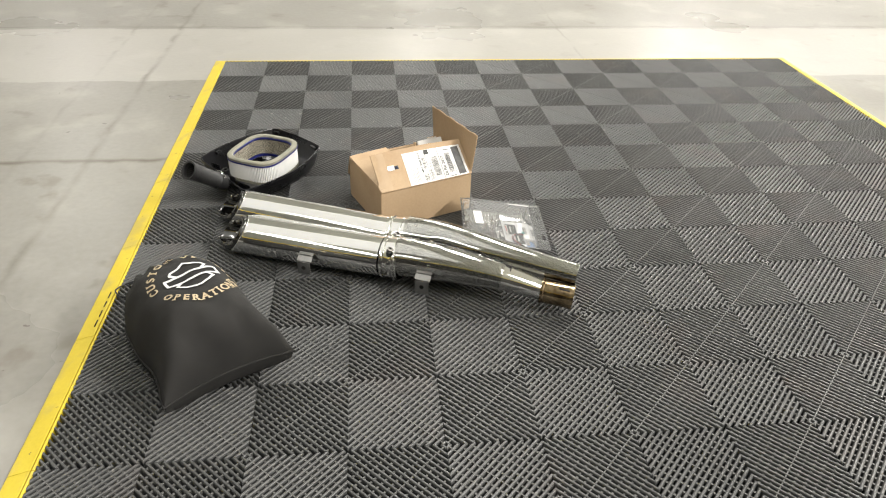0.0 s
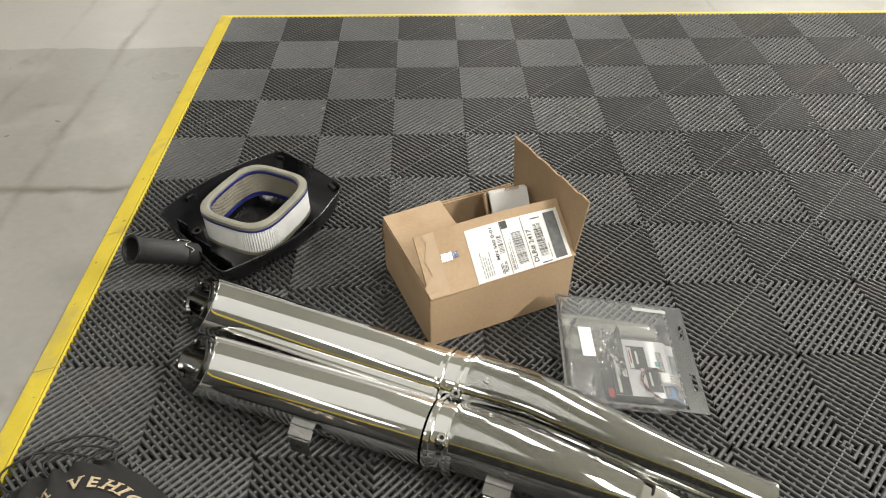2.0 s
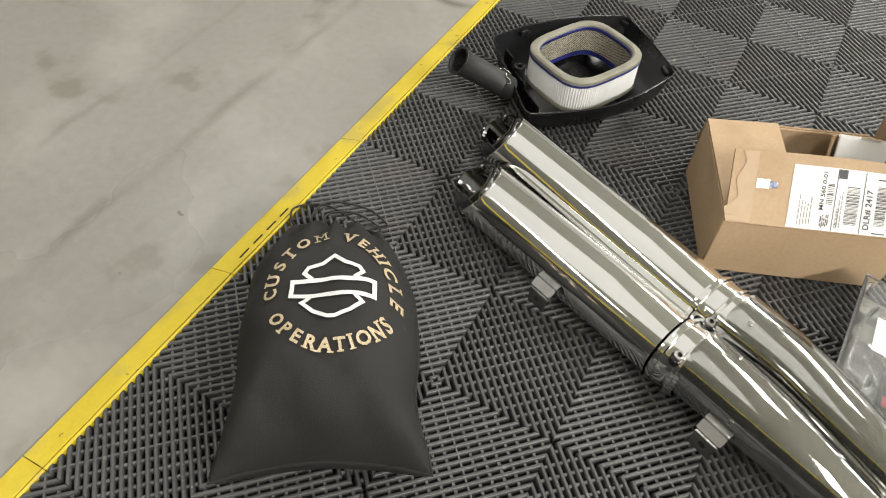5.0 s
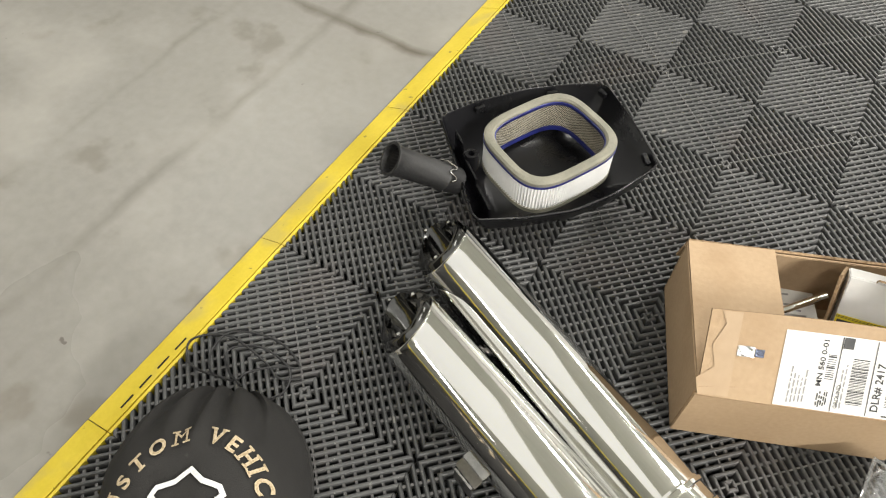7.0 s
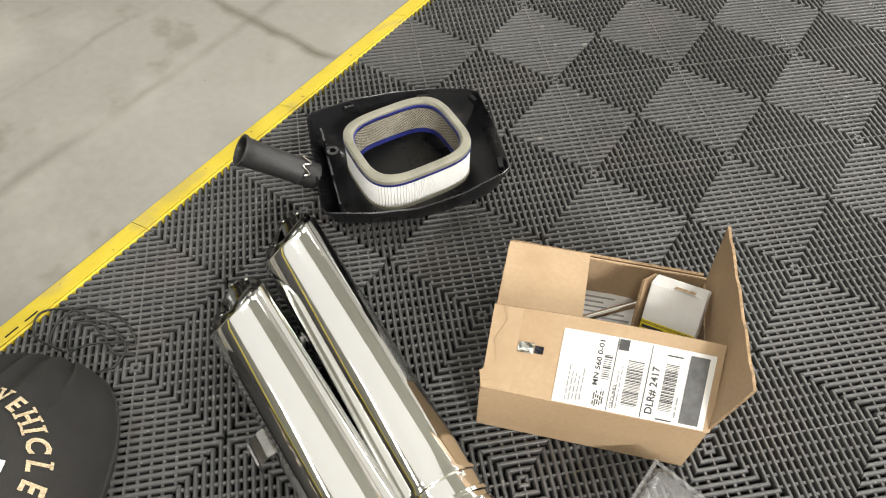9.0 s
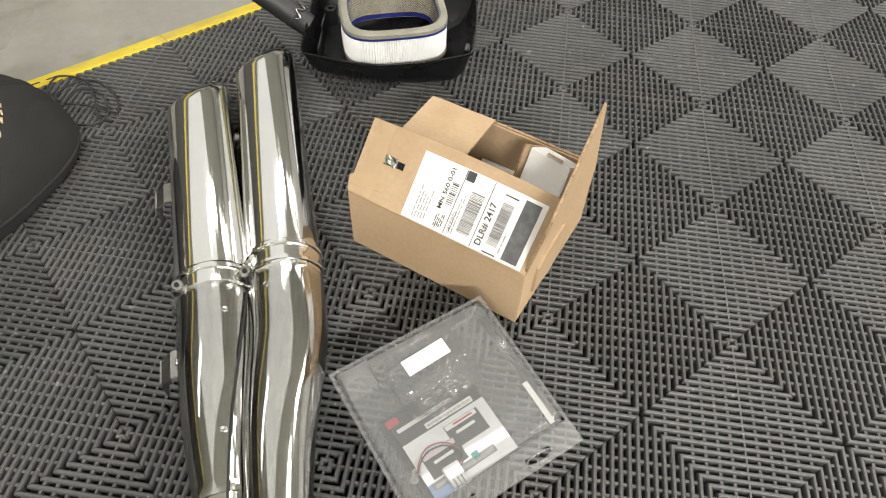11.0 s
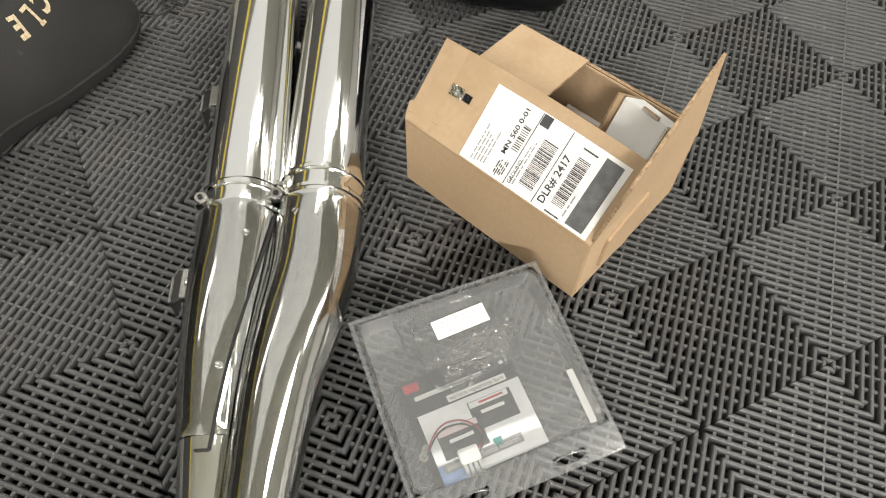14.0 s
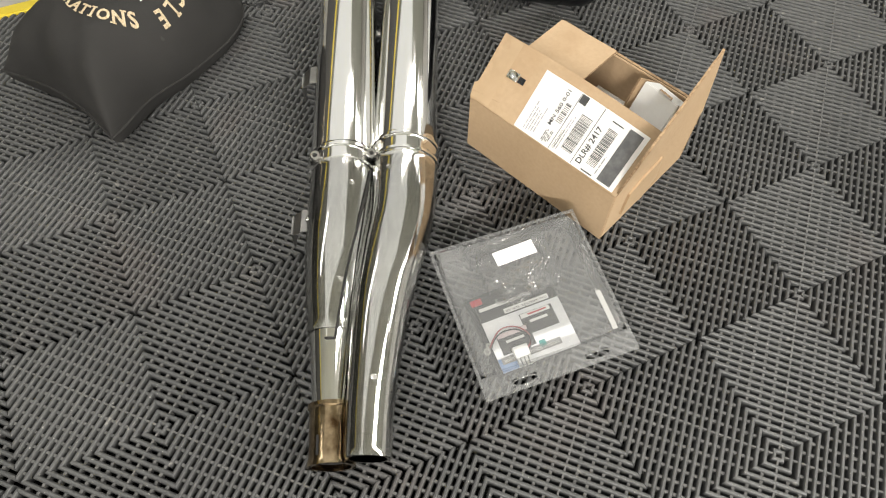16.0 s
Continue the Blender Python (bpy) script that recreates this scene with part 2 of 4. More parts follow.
def smooth_path(pts, steps=6):
    """Catmull-Rom through the points; any number of values a point."""
    pts = [np.array(p, float) for p in pts]
    ext = [2 * pts[0] - pts[1]] + pts + [2 * pts[-1] - pts[-2]]
    out = []
    for i in range(1, len(ext) - 2):
        a, b, c, d = ext[i - 1:i + 3]
        for k in range(steps):
            t = k / steps
            out.append(0.5 * (2 * b + (c - a) * t + (2 * a - 5 * b + 4 * c - d) * t * t + (3 * b - a - 3 * c + d) * t ** 3))
    out.append(pts[-1])
    return out


def sweep(path, segs=24, a0=0.0, a1=360.0, skew=None, cap=False, bm=None, along=None, lat=1.0, tall=1.0, shape=None):
    """A tube along rows of (x, y, z, radius); a0, a1: its arc, 0 is its side, 90 its top. skew(i, angle): shift along the axis; shape(angle): a factor on the radius."""
    bm = bm or bmesh.new()
    fr = frames_along([p[:3] for p in path])
    if along is not None:                # one heading for rows that fold back
        sd = along.cross(Vector((0, 0, 1))).normalized()
        fr = [(Vector(p[:3]), along, sd, sd.cross(along).normalized()) for p in path]
    closed = abs(a1 - a0 - 360) < 1e-6
    n = segs if closed else segs + 1
    rings = []
    for i, (p, d, s, u) in enumerate(fr):
        ring = []
        for k in range(n):
            a = radians(a0 + (a1 - a0) * k / segs)
            q = p + (s * math.cos(a) * lat + u * math.sin(a) * tall) * path[i][3] * (shape(a) if shape else 1.0)
            if skew:
                q = q + d * skew(i, a)
            ring.append(bm.verts.new(q))
        rings.append(ring)
    for r0, r1 in zip(rings, rings[1:]):
        for k in range(n if closed else n - 1):
            bm.faces.new((r0[k], r0[(k + 1) % n], r1[(k + 1) % n], r1[k]))
    if cap:
        bm.faces.new(rings[0])
        bm.faces.new(rings[-1])
    return bm


def disc_stack(rows, m, segs=16):
    """A turned body: rows of (height, radius) about z, moved by m."""
    bm = bmesh.new()
    rings = [[bm.verts.new((r * math.cos(2 * math.pi * k / segs), r * math.sin(2 * math.pi * k / segs), z)) for k in range(segs)] for z, r in rows]
    for r0, r1 in zip(rings, rings[1:]):
        for k in range(segs):
            bm.faces.new((r0[k], r0[(k + 1) % segs], r1[(k + 1) % segs], r1[k]))
    bm.faces.new(rings[0])
    bm.faces.new(rings[-1])
    bm.transform(m)
    return bm


def facing(at, normal):
    """A pose at a place whose z axis is the normal."""
    return Matrix.Translation(at) @ Vector(normal).to_track_quat("Z", "Y").to_matrix().to_4x4()


def text_bm(s, size, m=None, width=None, bold=0.0):
    """Flat letters in the built-in font as a bmesh, centred on the origin."""
    c = bpy.data.curves.new("text", "FONT")
    c.body, c.size, c.align_x, c.align_y, c.offset = s, size, "CENTER", "CENTER", bold
    c.resolution_u = 3
    ob = bpy.data.objects.new("text", c)
    scene.collection.objects.link(ob)
    me = bpy.data.meshes.new_from_object(ob.evaluated_get(bpy.context.evaluated_depsgraph_get()))
    bpy.data.objects.remove(ob)
    bm = bmesh.new()
    bm.from_mesh(me)
    bpy.data.meshes.remove(me)
    if width and bm.verts:
        w = max(v.co.x for v in bm.verts) - min(v.co.x for v in bm.verts)
        bmesh.ops.scale(bm, vec=(width / w, 1, 1), verts=bm.verts[:])
    if m is not None:
        bm.transform(m)
    return bm


def rect(bm, x0, x1, y0, y1, z=0.0):
    bm.faces.new([bm.verts.new((x, y, z)) for x, y in ((x0, y0), (x1, y0), (x1, y1), (x0, y1))])


def thicken(bm, dz):
    """Gives flat faces a thickness of dz upwards."""
    geo = bmesh.ops.extrude_face_region(bm, geom=bm.faces[:])
    bmesh.ops.translate(bm, vec=(0, 0, dz), verts=[g for g in geo["geom"] if isinstance(g, bmesh.types.BMVert)])
    return bm


# ---- the setting ----
C = 0.1524                       # half of a 12 inch tile
FLOOR_Z = -0.016

x0, x1, y0, y1, H = ROOM
bm = bmesh.new()
rect(bm, x0, x1, y0, y1, FLOOR_Z)
tagged(link("floor", bm, concrete), "worn polished grey concrete workshop floor", "floor", "", "structure")
for nm, b in (("wall_west", (x0 - 0.2, x0, y0 - 0.2, y1 + 0.2)), ("wall_east", (x1, x1 + 0.2, y0 - 0.2, y1 + 0.2)),
              ("wall_south", (x0, x1, y0 - 0.2, y0)), ("wall_north", (x0, x1, y1, y1 + 0.2))):
    tagged(link(nm, box(*b, FLOOR_Z, H), wall_paint), "plain white painted workshop wall", "wall", "", "structure")
# two unseen screens, added to put dark and yellow bands into the chrome
for nm, b in (("unseen_screen_south", (-3.3, 3.6, -3.7, -3.6)), ("unseen_screen_west", (-3.4, -3.3, -3.6, 0.0))):
    screen = tagged(link(nm, box(*b, FLOOR_Z, 1.75), dark_screen), "unseen dark screen with a yellow top band, added for chrome reflections", "partition", "", "structure")
    part("top_band", box(b[0], b[1], b[2], b[3], 1.75, 2.0), yellow_edge, screen, "yellow top band added for chrome reflections")
tagged(link("ceiling", box(x0, x1, y0, y1, H, H + 0.2), ceiling_paint), "plain grey workshop ceiling", "ceiling", "", "structure")

# slab joints, a paler pour and long drag marks in the concrete
t_, n_, b_ = nodes_of(concrete)
geo_ = n_.new("ShaderNodeNewGeometry")
xyz_ = n_.new("ShaderNodeSeparateXYZ")
wob_ = n_.new("ShaderNodeTexNoise")
wob_.inputs["Scale"].default_value, wob_.inputs["Detail"].default_value = 7, 5
t_.links.new(geo_.outputs["Position"], xyz_.inputs[0])
t_.links.new(geo_.outputs["Position"], wob_.inputs["Vector"])
shift_ = math_node(concrete, "MULTIPLY_ADD", wob_.outputs["Fac"], 0.05, -0.025)
px_ = math_node(concrete, "ADD", xyz_.outputs[0], shift_)
py_ = math_node(concrete, "ADD", xyz_.outputs[1], shift_)
pale_ = math_node(concrete, "MULTIPLY", math_node(concrete, "GREATER_THAN", py_, 0.455), math_node(concrete, "LESS_THAN", py_, 1.07))
overlay(concrete, math_node(concrete, "MULTIPLY", pale_, 0.45), (0.42, 0.405, 0.375))


def streak(axis, centre, width, depth, colour, cut):
    near = math_node(concrete, "SUBTRACT", 1.0, math_node(concrete, "MINIMUM", 1.0, math_node(concrete, "DIVIDE", math_node(concrete, "ABSOLUTE", math_node(concrete, "SUBTRACT", axis, centre)), width)))
    patch = math_node(concrete, "MULTIPLY_ADD", wob_.outputs["Fac"], 3.0, cut)
    patch = math_node(concrete, "MINIMUM", 1.0, math_node(concrete, "MAXIMUM", 0.0, patch))
    overlay(concrete, math_node(concrete, "MULTIPLY", math_node(concrete, "MULTIPLY", near, patch), depth), colour)


streak(py_, -0.160, 0.016, 0.85, (0.085, 0.07, 0.05), -0.65)
streak(py_, 1.10, 0.014, 0.7, (0.12, 0.11, 0.09), -0.9)
streak(px_, -0.250, 0.016, 0.7, (0.12, 0.11, 0.09), -0.9)
streak(px_, -0.43, 0.012, 0.5, (0.13, 0.12, 0.10), -1.1)
streak(px_, 1.36, 0.008, 0.6, (0.16, 0.15, 0.13), -1.2)

# ---- the ribbed mat: tiles of four cells, ribs nested round the middle ----
RIBS = 12                        # rib ends along a cell's side
PITCH = C / RIBS


def tile_mesh():
    verts, faces, webs = [], [], []
    lim = C - 0.0003

    def prism(poly_low, poly_top, z_low, z_top, lid=True):
        n, k = len(verts), len(poly_low)
        verts.extend([(x, y, z_low) for x, y in poly_low] + [(x, y, z_top) for x, y in poly_top])
        if lid:
            faces.append(tuple(range(n + k, n + 2 * k)))
        faces.extend((n + i, n + (i + 1) % k, n + k + (i + 1) % k, n + k + i) for i in range(k))

    def ends(q):
        q = min(max(q, 0.0001), 2 * lim - 0.0001)
        return ((0, q), (q, 0)) if q <= lim else ((q - lim, lim), (lim, q - lim))

    def strip(qa, qb):
        (a0, a1), (b0, b1) = ends(qa), ends(qb)
        p = [a0, a1]
        if qa < lim < qb:
            p += [(lim, 0), b1, b0, (0, lim)]
        else:
            p += [b1, b0]
        return p

    for sx, sy in ((1, 1), (-1, 1), (-1, -1), (1, -1)):
        start = len(verts)
        for k in range(2 * RIBS):
            q = (k + 0.5) * PITCH
            w = 0.0039
            levels = ((1.0, -0.0042), (0.88, -0.0020), (0.66, -0.0007), (0.36, 0.0))
            for (f0, z0_), (f1, z1_) in zip(levels, levels[1:]):
                prism(strip(q - w * f0, q + w * f0), strip(q - w * f1, q + w * f1), z0_, z1_, f1 < 0.4)
            low = strip(q - w, q + w)
            prism(low, low, -0.0145, -0.0042, False)
            # low webs from this rib to the next, the middle one flush
            if k < 2 * RIBS - 1:
                qn = q + PITCH
                reach = min(q, qn, 2 * lim - q, 2 * lim - qn) / math.sqrt(2)
                span = int(reach / 0.0137)
                for n in range(-span, span + 1):
                    mid = n * 0.0137
                    if abs(mid) > reach - 0.002:
                        continue
                    h = 0.0016 if n else 0.0010
                    top = -0.0028 if n else -0.0008
                    pts = []
                    for qq, mm in ((q, mid - h), (q, mid + h), (qn, mid + h), (qn, mid - h)):
                        pts.append((qq / 2 + mm / math.sqrt(2), qq / 2 - mm / math.sqrt(2)))
                    prism(pts, pts, -0.012, top)
                    webs.extend(range(len(faces) - 5, len(faces)))
        for i in range(start, len(verts)):
            x, y, z = verts[i]
            verts[i] = (x * sx, y * sy, z)
    mats = [0] * len(faces)
    for k in webs:
        mats[k] = 2
    # a dark sheet below the ribs puts shade into the gaps
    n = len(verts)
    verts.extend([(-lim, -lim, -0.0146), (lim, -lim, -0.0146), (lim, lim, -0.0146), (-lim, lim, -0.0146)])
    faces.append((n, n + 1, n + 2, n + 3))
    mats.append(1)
    me = bpy.data.meshes.new("tile")
    me.from_pydata(verts, [], faces)
    bmx = bmesh.new()
    bmx.from_mesh(me)
    for f, k in zip(bmx.faces, mats):
        f.material_index = k
    bmesh.ops.recalc_face_normals(bmx, faces=bmx.faces[:])
    bmx.to_mesh(me)
    bmx.free()
    me.materials.append(plastic_tile)
    me.materials.append(gap_shade)
    me.materials.append(dusty_web)
    return me


COLS, ROW_LOW, ROW_HIGH = 7, -9, 2       # tiles across; tile rows along y
mat_thing = thing("floor_mat", pose(0, 0, 0), "dark grey ribbed plastic tile mat with yellow edging", "floor mat", "", "structure")
shared_tile = tile_mesh()
for i in range(COLS):
    for j in range(ROW_LOW, ROW_HIGH):
        ob = new("tile", shared_tile)
        ob.parent = mat_thing
        ob.location = ((2 * i + 1) * C, (2 * j + 1) * C, 0)


def edge_mesh(length, corner=False):
    """A sloping border strip along +y with its inner side at x = 0; a thin slot runs along its inner side."""
    bm = bmesh.new()
    g = 0.0006
    if corner:
        tmp = bmesh.new()
        w = 0.042
        a = [(0, 0), (-w, 0), (-w, w), (0, w)]
        zt = [-0.0005, -0.012, -0.012, -0.012]
        low = [tmp.verts.new((x, y, -0.0155)) for x, y in a]
        top = [tmp.verts.new((x, y, z)) for (x, y), z in zip(a, zt)]
        tmp.faces.new(low)
        tmp.faces.new((top[0], top[1], top[2]))
        tmp.faces.new((top[0], top[2], top[3]))
        for k in range(4):
            tmp.faces.new((low[k], low[(k + 1) % 4], top[(k + 1) % 4], top[k]))
        merge(bm, tmp)
    else:
        prof = [(-0.042, -0.0155), (-0.042, -0.0125), (-0.039, -0.0112), (-0.008, -0.0012), (-0.0062, -0.0008),
                (-0.0060, -0.010), (-0.0042, -0.010), (-0.0040, -0.0006), (-0.0004, -0.0006), (-0.0004, -0.0155)]
        r0 = [bm.verts.new((x, g, z)) for x, z in prof]
        r1 = [bm.verts.new((x, length - g, z)) for x, z in prof]
        n = len(prof)
        for k in range(n):
            bm.faces.new((r0[k], r0[(k + 1) % n], r1[(k + 1) % n], r1[k]))
        bm.faces.new(r0)
        bm.faces.new(r1)
    bmesh.ops.recalc_face_normals(bm, faces=bm.faces[:])
    me = bpy.data.meshes.new("edge_strip")
    bm.to_mesh(me)
    bm.free()
    me.materials.append(yellow_edge)
    return me


edge_side, edge_corner = edge_mesh(2 * C), edge_mesh(0, True)
WIDE, TOP = 2 * C * COLS, 2 * C * ROW_HIGH


def edge(me, m):
    ob = new("edge_strip", me)
    ob.parent = mat_thing
    ob.matrix_local = m


for j in range(ROW_LOW, ROW_HIGH):
    edge(edge_side, pose(0, 2 * j * C, 0))
    edge(edge_side, pose(WIDE, 2 * (j + 1) * C, 0, 0, 0, 180))
for i in range(COLS):
    edge(edge_side, pose(2 * i * C, TOP, 0, 0, 0, -90))
for k in range(4):                        # open slots in one border strip, their shade put in as dark bars
    y = -6 * C + 0.028 + 0.029 * k
    link("slot", box(-0.0155, -0.0135, y, y + 0.019, -0.0040, -0.0023), gap_shade, mat_thing)
edge(edge_corner, pose(0, TOP, 0))
edge(edge_corner, pose(WIDE, TOP, 0, 0, 0, -90))

# ---- the carton ----
BOX_L, BOX_D, BOX_H, FLAP, WALL = 0.233, 0.190, 0.094, 0.090, 0.003
BACK_H = 0.101
carton = thing("cardboard_box", pose(0.5304, -0.5839, 0.0, 0, 0, 22.4), "open brown cardboard shipping box with a white label on its flap", "box")


def board(u, v, origin, wu, wv, rounded=0.0, corners=None, nick=0):
    """A sheet of board spanned by two unit directions; corners: its outline in (u, v)."""
    bm = bmesh.new()
    u, v, o = Vector(u).normalized(), Vector(v).normalized(), Vector(origin)
    nrm = u.cross(v).normalized()
    out = corners or [(0, 0), (wu, 0), (wu, wv), (0, wv)]
    low = [bm.verts.new(o + u * a + v * b - nrm * WALL / 2) for a, b in out]
    top = [bm.verts.new(o + u * a + v * b + nrm * WALL / 2) for a, b in out]
    bm.faces.new(low)
    bm.faces.new(top)
    for k in range(len(out)):
        f = bm.faces.new((low[k], low[(k + 1) % len(out)], top[(k + 1) % len(out)], top[k]))
        f.material_index = 1
    return bm


CB = [cardboard, cardboard_edge]
for b in ((0, BOX_L, 0, WALL), (0, BOX_L, BOX_D - WALL, BOX_D), (0, WALL, WALL, BOX_D - WALL), (BOX_L - WALL, BOX_L, WALL, BOX_D - WALL)):
    part("side_panel", box(*b, 0.0005, BACK_H if b[3] > 0.01 and b[0] < 0.1 else BOX_H, 0.0008), cardboard, carton)
part("bottom_panel", box(WALL, BOX_L - WALL, WALL, BOX_D - WALL, 0.0005, 0.0035), cardboard, carton)
# label flap: hinged on the front's top edge, lifted more at its end by the tape
ang_a, ang_b = radians(46), radians(40)
fl = bmesh.new()
NU, NV = 10, 6


def flap_point(u, v, lift=0.0):
    """A place on the label flap; u along the hinge, v from the hinge 0 to 1."""
    f = u / BOX_L
    a = ang_a + (ang_b - ang_a) * f
    bow = 0.004 * math.sin(math.pi * f) * v
    return Vector((u + 0.001, 0.001 + math.cos(a) * FLAP * v - math.sin(a) * lift, BOX_H + 0.001 + math.sin(a) * FLAP * v + math.cos(a) * lift + bow))


for side in (0, 1):
    g = [[fl.verts.new(flap_point(BOX_L * i / NU, j / NV, WALL * side)) for j in range(NV + 1)] for i in range(NU + 1)]
    for i in range(NU):
        for j in range(NV):
            fl.faces.new((g[i][j], g[i + 1][j], g[i + 1][j + 1], g[i][j + 1]))
    if side == 0:
        low = g
for i in range(NU):
    for j in (0, NV):
        fl.faces.new((low[i][j], low[i + 1][j], g[i + 1][j], g[i][j])).material_index = 1
for j in range(NV):
    for i in (0, NU):
        fl.faces.new((low[i][j], low[i][j + 1], g[i][j + 1], g[i][j])).material_index = 1
front_flap = part("label_flap", fl, CB, carton, "lifted cardboard flap with a shipping label", True)
part("inner_flap", board((0.98, 0, 0.07), (0, 1, 0), (0.001, 0.004, BACK_H + 0.0017), 0.094, BOX_D, corners=[(0, 0), (0.094, 0.010), (0.095, BOX_D - 0.008), (0, BOX_D - 0.004)]), CB, carton, "cardboard end flap folded inwards")
ef = bmesh.new()
hinge_f, hinge_b = Vector((BOX_L - 0.002, 0.002, BOX_H)), Vector((BOX_L - 0.002, BOX_D - 0.002, BOX_H + 0.002))
tip_f, tip_b = Vector((0.246, 0.006, 0.186)), Vector((0.224, 0.187, 0.197))
for off in (0.0, WALL):
    g = [[ef.verts.new(hinge_f.lerp(hinge_b, i / 12).lerp(tip_f.lerp(tip_b, i / 12), j / 4) + Vector((off, 0, 0.0015 * math.sin(i * 2.1) * (j == 4)))) for j in range(5)] for i in range(13)]
    for i in range(12):
        for j in range(4):
            ef.faces.new((g[i][j], g[i + 1][j], g[i + 1][j + 1], g[i][j + 1]))
    if off == 0.0:
        low = g
for i in range(12):
    ef.faces.new((low[i][4], low[i + 1][4], g[i + 1][4], g[i][4])).material_index = 1
for j in range(4):
    for i in (0, 12):
        ef.faces.new((low[i][j], low[i][j + 1], g[i][j + 1], g[i][j])).material_index = 1
part("end_flap", ef, CB, carton, "cardboard end flap standing upright", True)
part("back_flap", board((1, 0, 0), (0, 0.30, -0.95), (0.003, BOX_D + 0.004, BACK_H - 0.001), BOX_L - 0.008, 0.055), CB, carton, "cardboard flap folded down outside")
# torn tape on the end and along the flap's side
part("tape", board((0, 1, 0), (0.0, 0, 1), (BOX_L + 0.0018, 0.035, 0.024), 0.07, 0.06, corners=[(0, 0), (0.05, -0.012), (0.075, 0.01), (0.07, 0.055), (0.03, 0.05), (0.004, 0.04)]), kraft_tape, carton, "torn strip of gummed tape")
torn = bmesh.new()
pts = [(0.0, 0.02), (-0.004, 0.2), (0.012, 0.35), (0.006, 0.6), (0.016, 0.85), (0.010, 0.99)]
lo = [torn.verts.new(flap_point(0.0 + a, b, WALL + 0.0008)) for a, b in pts]
hi = [torn.verts.new(flap_point(0.03, b, WALL + 0.0008)) for a, b in pts]
for k in range(len(pts) - 1):
    torn.faces.new((lo[k], hi[k], hi[k + 1], lo[k + 1]))
part("tape", torn, kraft_tape, carton, "torn strip of gummed tape")

# label: printed sheet that follows the flap; label coordinates x 0..0.152 along, y 0..0.076 from the hinge
LW, LH, LU = 0.152, 0.076, 0.074


def on_flap(bm, lift):
    for v in bm.verts:
        v.co = flap_point(LU + v.co.x, 0.012 + v.co.y / FLAP, WALL + lift + v.co.z)
    return bm


sheet = bmesh.new()
gx, gy = 14, 6
grid = [[sheet.verts.new((LW * i / gx, LH * j / gy, 0)) for j in range(gy + 1)] for i in range(gx + 1)]
for i in range(gx):
    for j in range(gy):
        sheet.faces.new((grid[i][j], grid[i + 1][j], grid[i + 1][j + 1], grid[i][j + 1]))
label_sheet = part("shipping_label", on_flap(sheet, 0.0006), paper, carton, "white printed shipping label")


def printed(name, bm, mat):
    part(name, on_flap(bm, 0.0011), mat, label_sheet)


def bars_print(x0, x1, y0, y1, seed, count, along=True):
    """Bar code stripes: each runs across the label's short way unless along is off."""
    rnd, b = random.Random(seed), bmesh.new()
    p = y0 if along else x0
    end = y1 if along else x1
    step = (end - p) / count
    for k in range(count):
        w = step * rnd.choice((0.35, 0.5, 0.75))
        if along:
            rect(b, x0, x1, p + k * step, p + k * step + w)
        else:
            rect(b, p + k * step, p + k * step + w, y0, y1)
    return b


def text_lines(x0, pitch, lines, y1, seed, h):
    """Unreadable small print as short bars, lines running along the short way."""
    rnd, b = random.Random(seed), bmesh.new()
    for k in range(lines):
        y, stop = 0.003 + rnd.random() * 0.004, y1 * rnd.uniform(0.6, 1.0)
        while y < stop:
            w = rnd.uniform(0.003, 0.008)
            rect(b, x0 + k * pitch, x0 + k * pitch + h, y, min(y + w, stop))
            y += w + 0.0015
    return b


UP = pose(0, 0, 0, 0, 0, 90)          # reads along the label's short way
printed("print_lines", text_lines(0.012, 0.0036, 5, 0.05, 3, 0.0013), grey_ink)
printed("print_lines", text_lines(0.060, 0.003, 2, 0.05, 5, 0.0012), grey_ink)
printed("text", text_bm("MN 560 0-01", 0.0072, pose(0.0395, 0.048, 0, 0, 0, 90), 0.046, 0.00015), ink)
printed("small_barcode", bars_print(0.044, 0.052, 0.032, 0.058, 8, 12), ink)
printed("data_square", text_lines(0.040, 0.0022, 5, 0.024, 9, 0.0012), ink)
printed("black_square", box(0.056, 0.066, 0.064, 0.075, 0, 0.0002), ink)
printed("rule", box(0.0545, 0.0553, 0.001, 0.075, 0, 0.0001), ink)
printed("text", text_bm("GROUND", 0.0055, pose(0.0595, 0.016, 0, 0, 0, 90)), ink)
printed("barcode", bars_print(0.068, 0.084, 0.010, 0.056, 1, 30), ink)
printed("rule", box(0.0885, 0.0893, 0.001, 0.075, 0, 0.0001), ink)
printed("text", text_bm("DLR# 2417", 0.0105, pose(0.0965, 0.030, 0, 0, 0, 90), 0.048, 0.0002), ink)
printed("barcode", bars_print(0.105, 0.118, 0.012, 0.060, 2, 30), ink)
printed("bar_mark", box(0.104, 0.120, 0.002, 0.0035, 0, 0.0001), ink)
printed("bar_mark", box(0.104, 0.120, 0.067, 0.0685, 0, 0.0001), ink)
printed("print_lines", text_lines(0.121, 0.003, 1, 0.05, 15, 0.0016), grey_ink)
printed("dark_panel", box(0.127, 0.146, 0.003, 0.072, 0, 0.0001), charcoal_ink)
printed("small_barcode", bars_print(0.138, 0.145, 0.040, 0.066, 18, 14), paper)
printed("print_lines", text_lines(0.129, 0.0034, 3, 0.05, 19, 0.0012), paper)
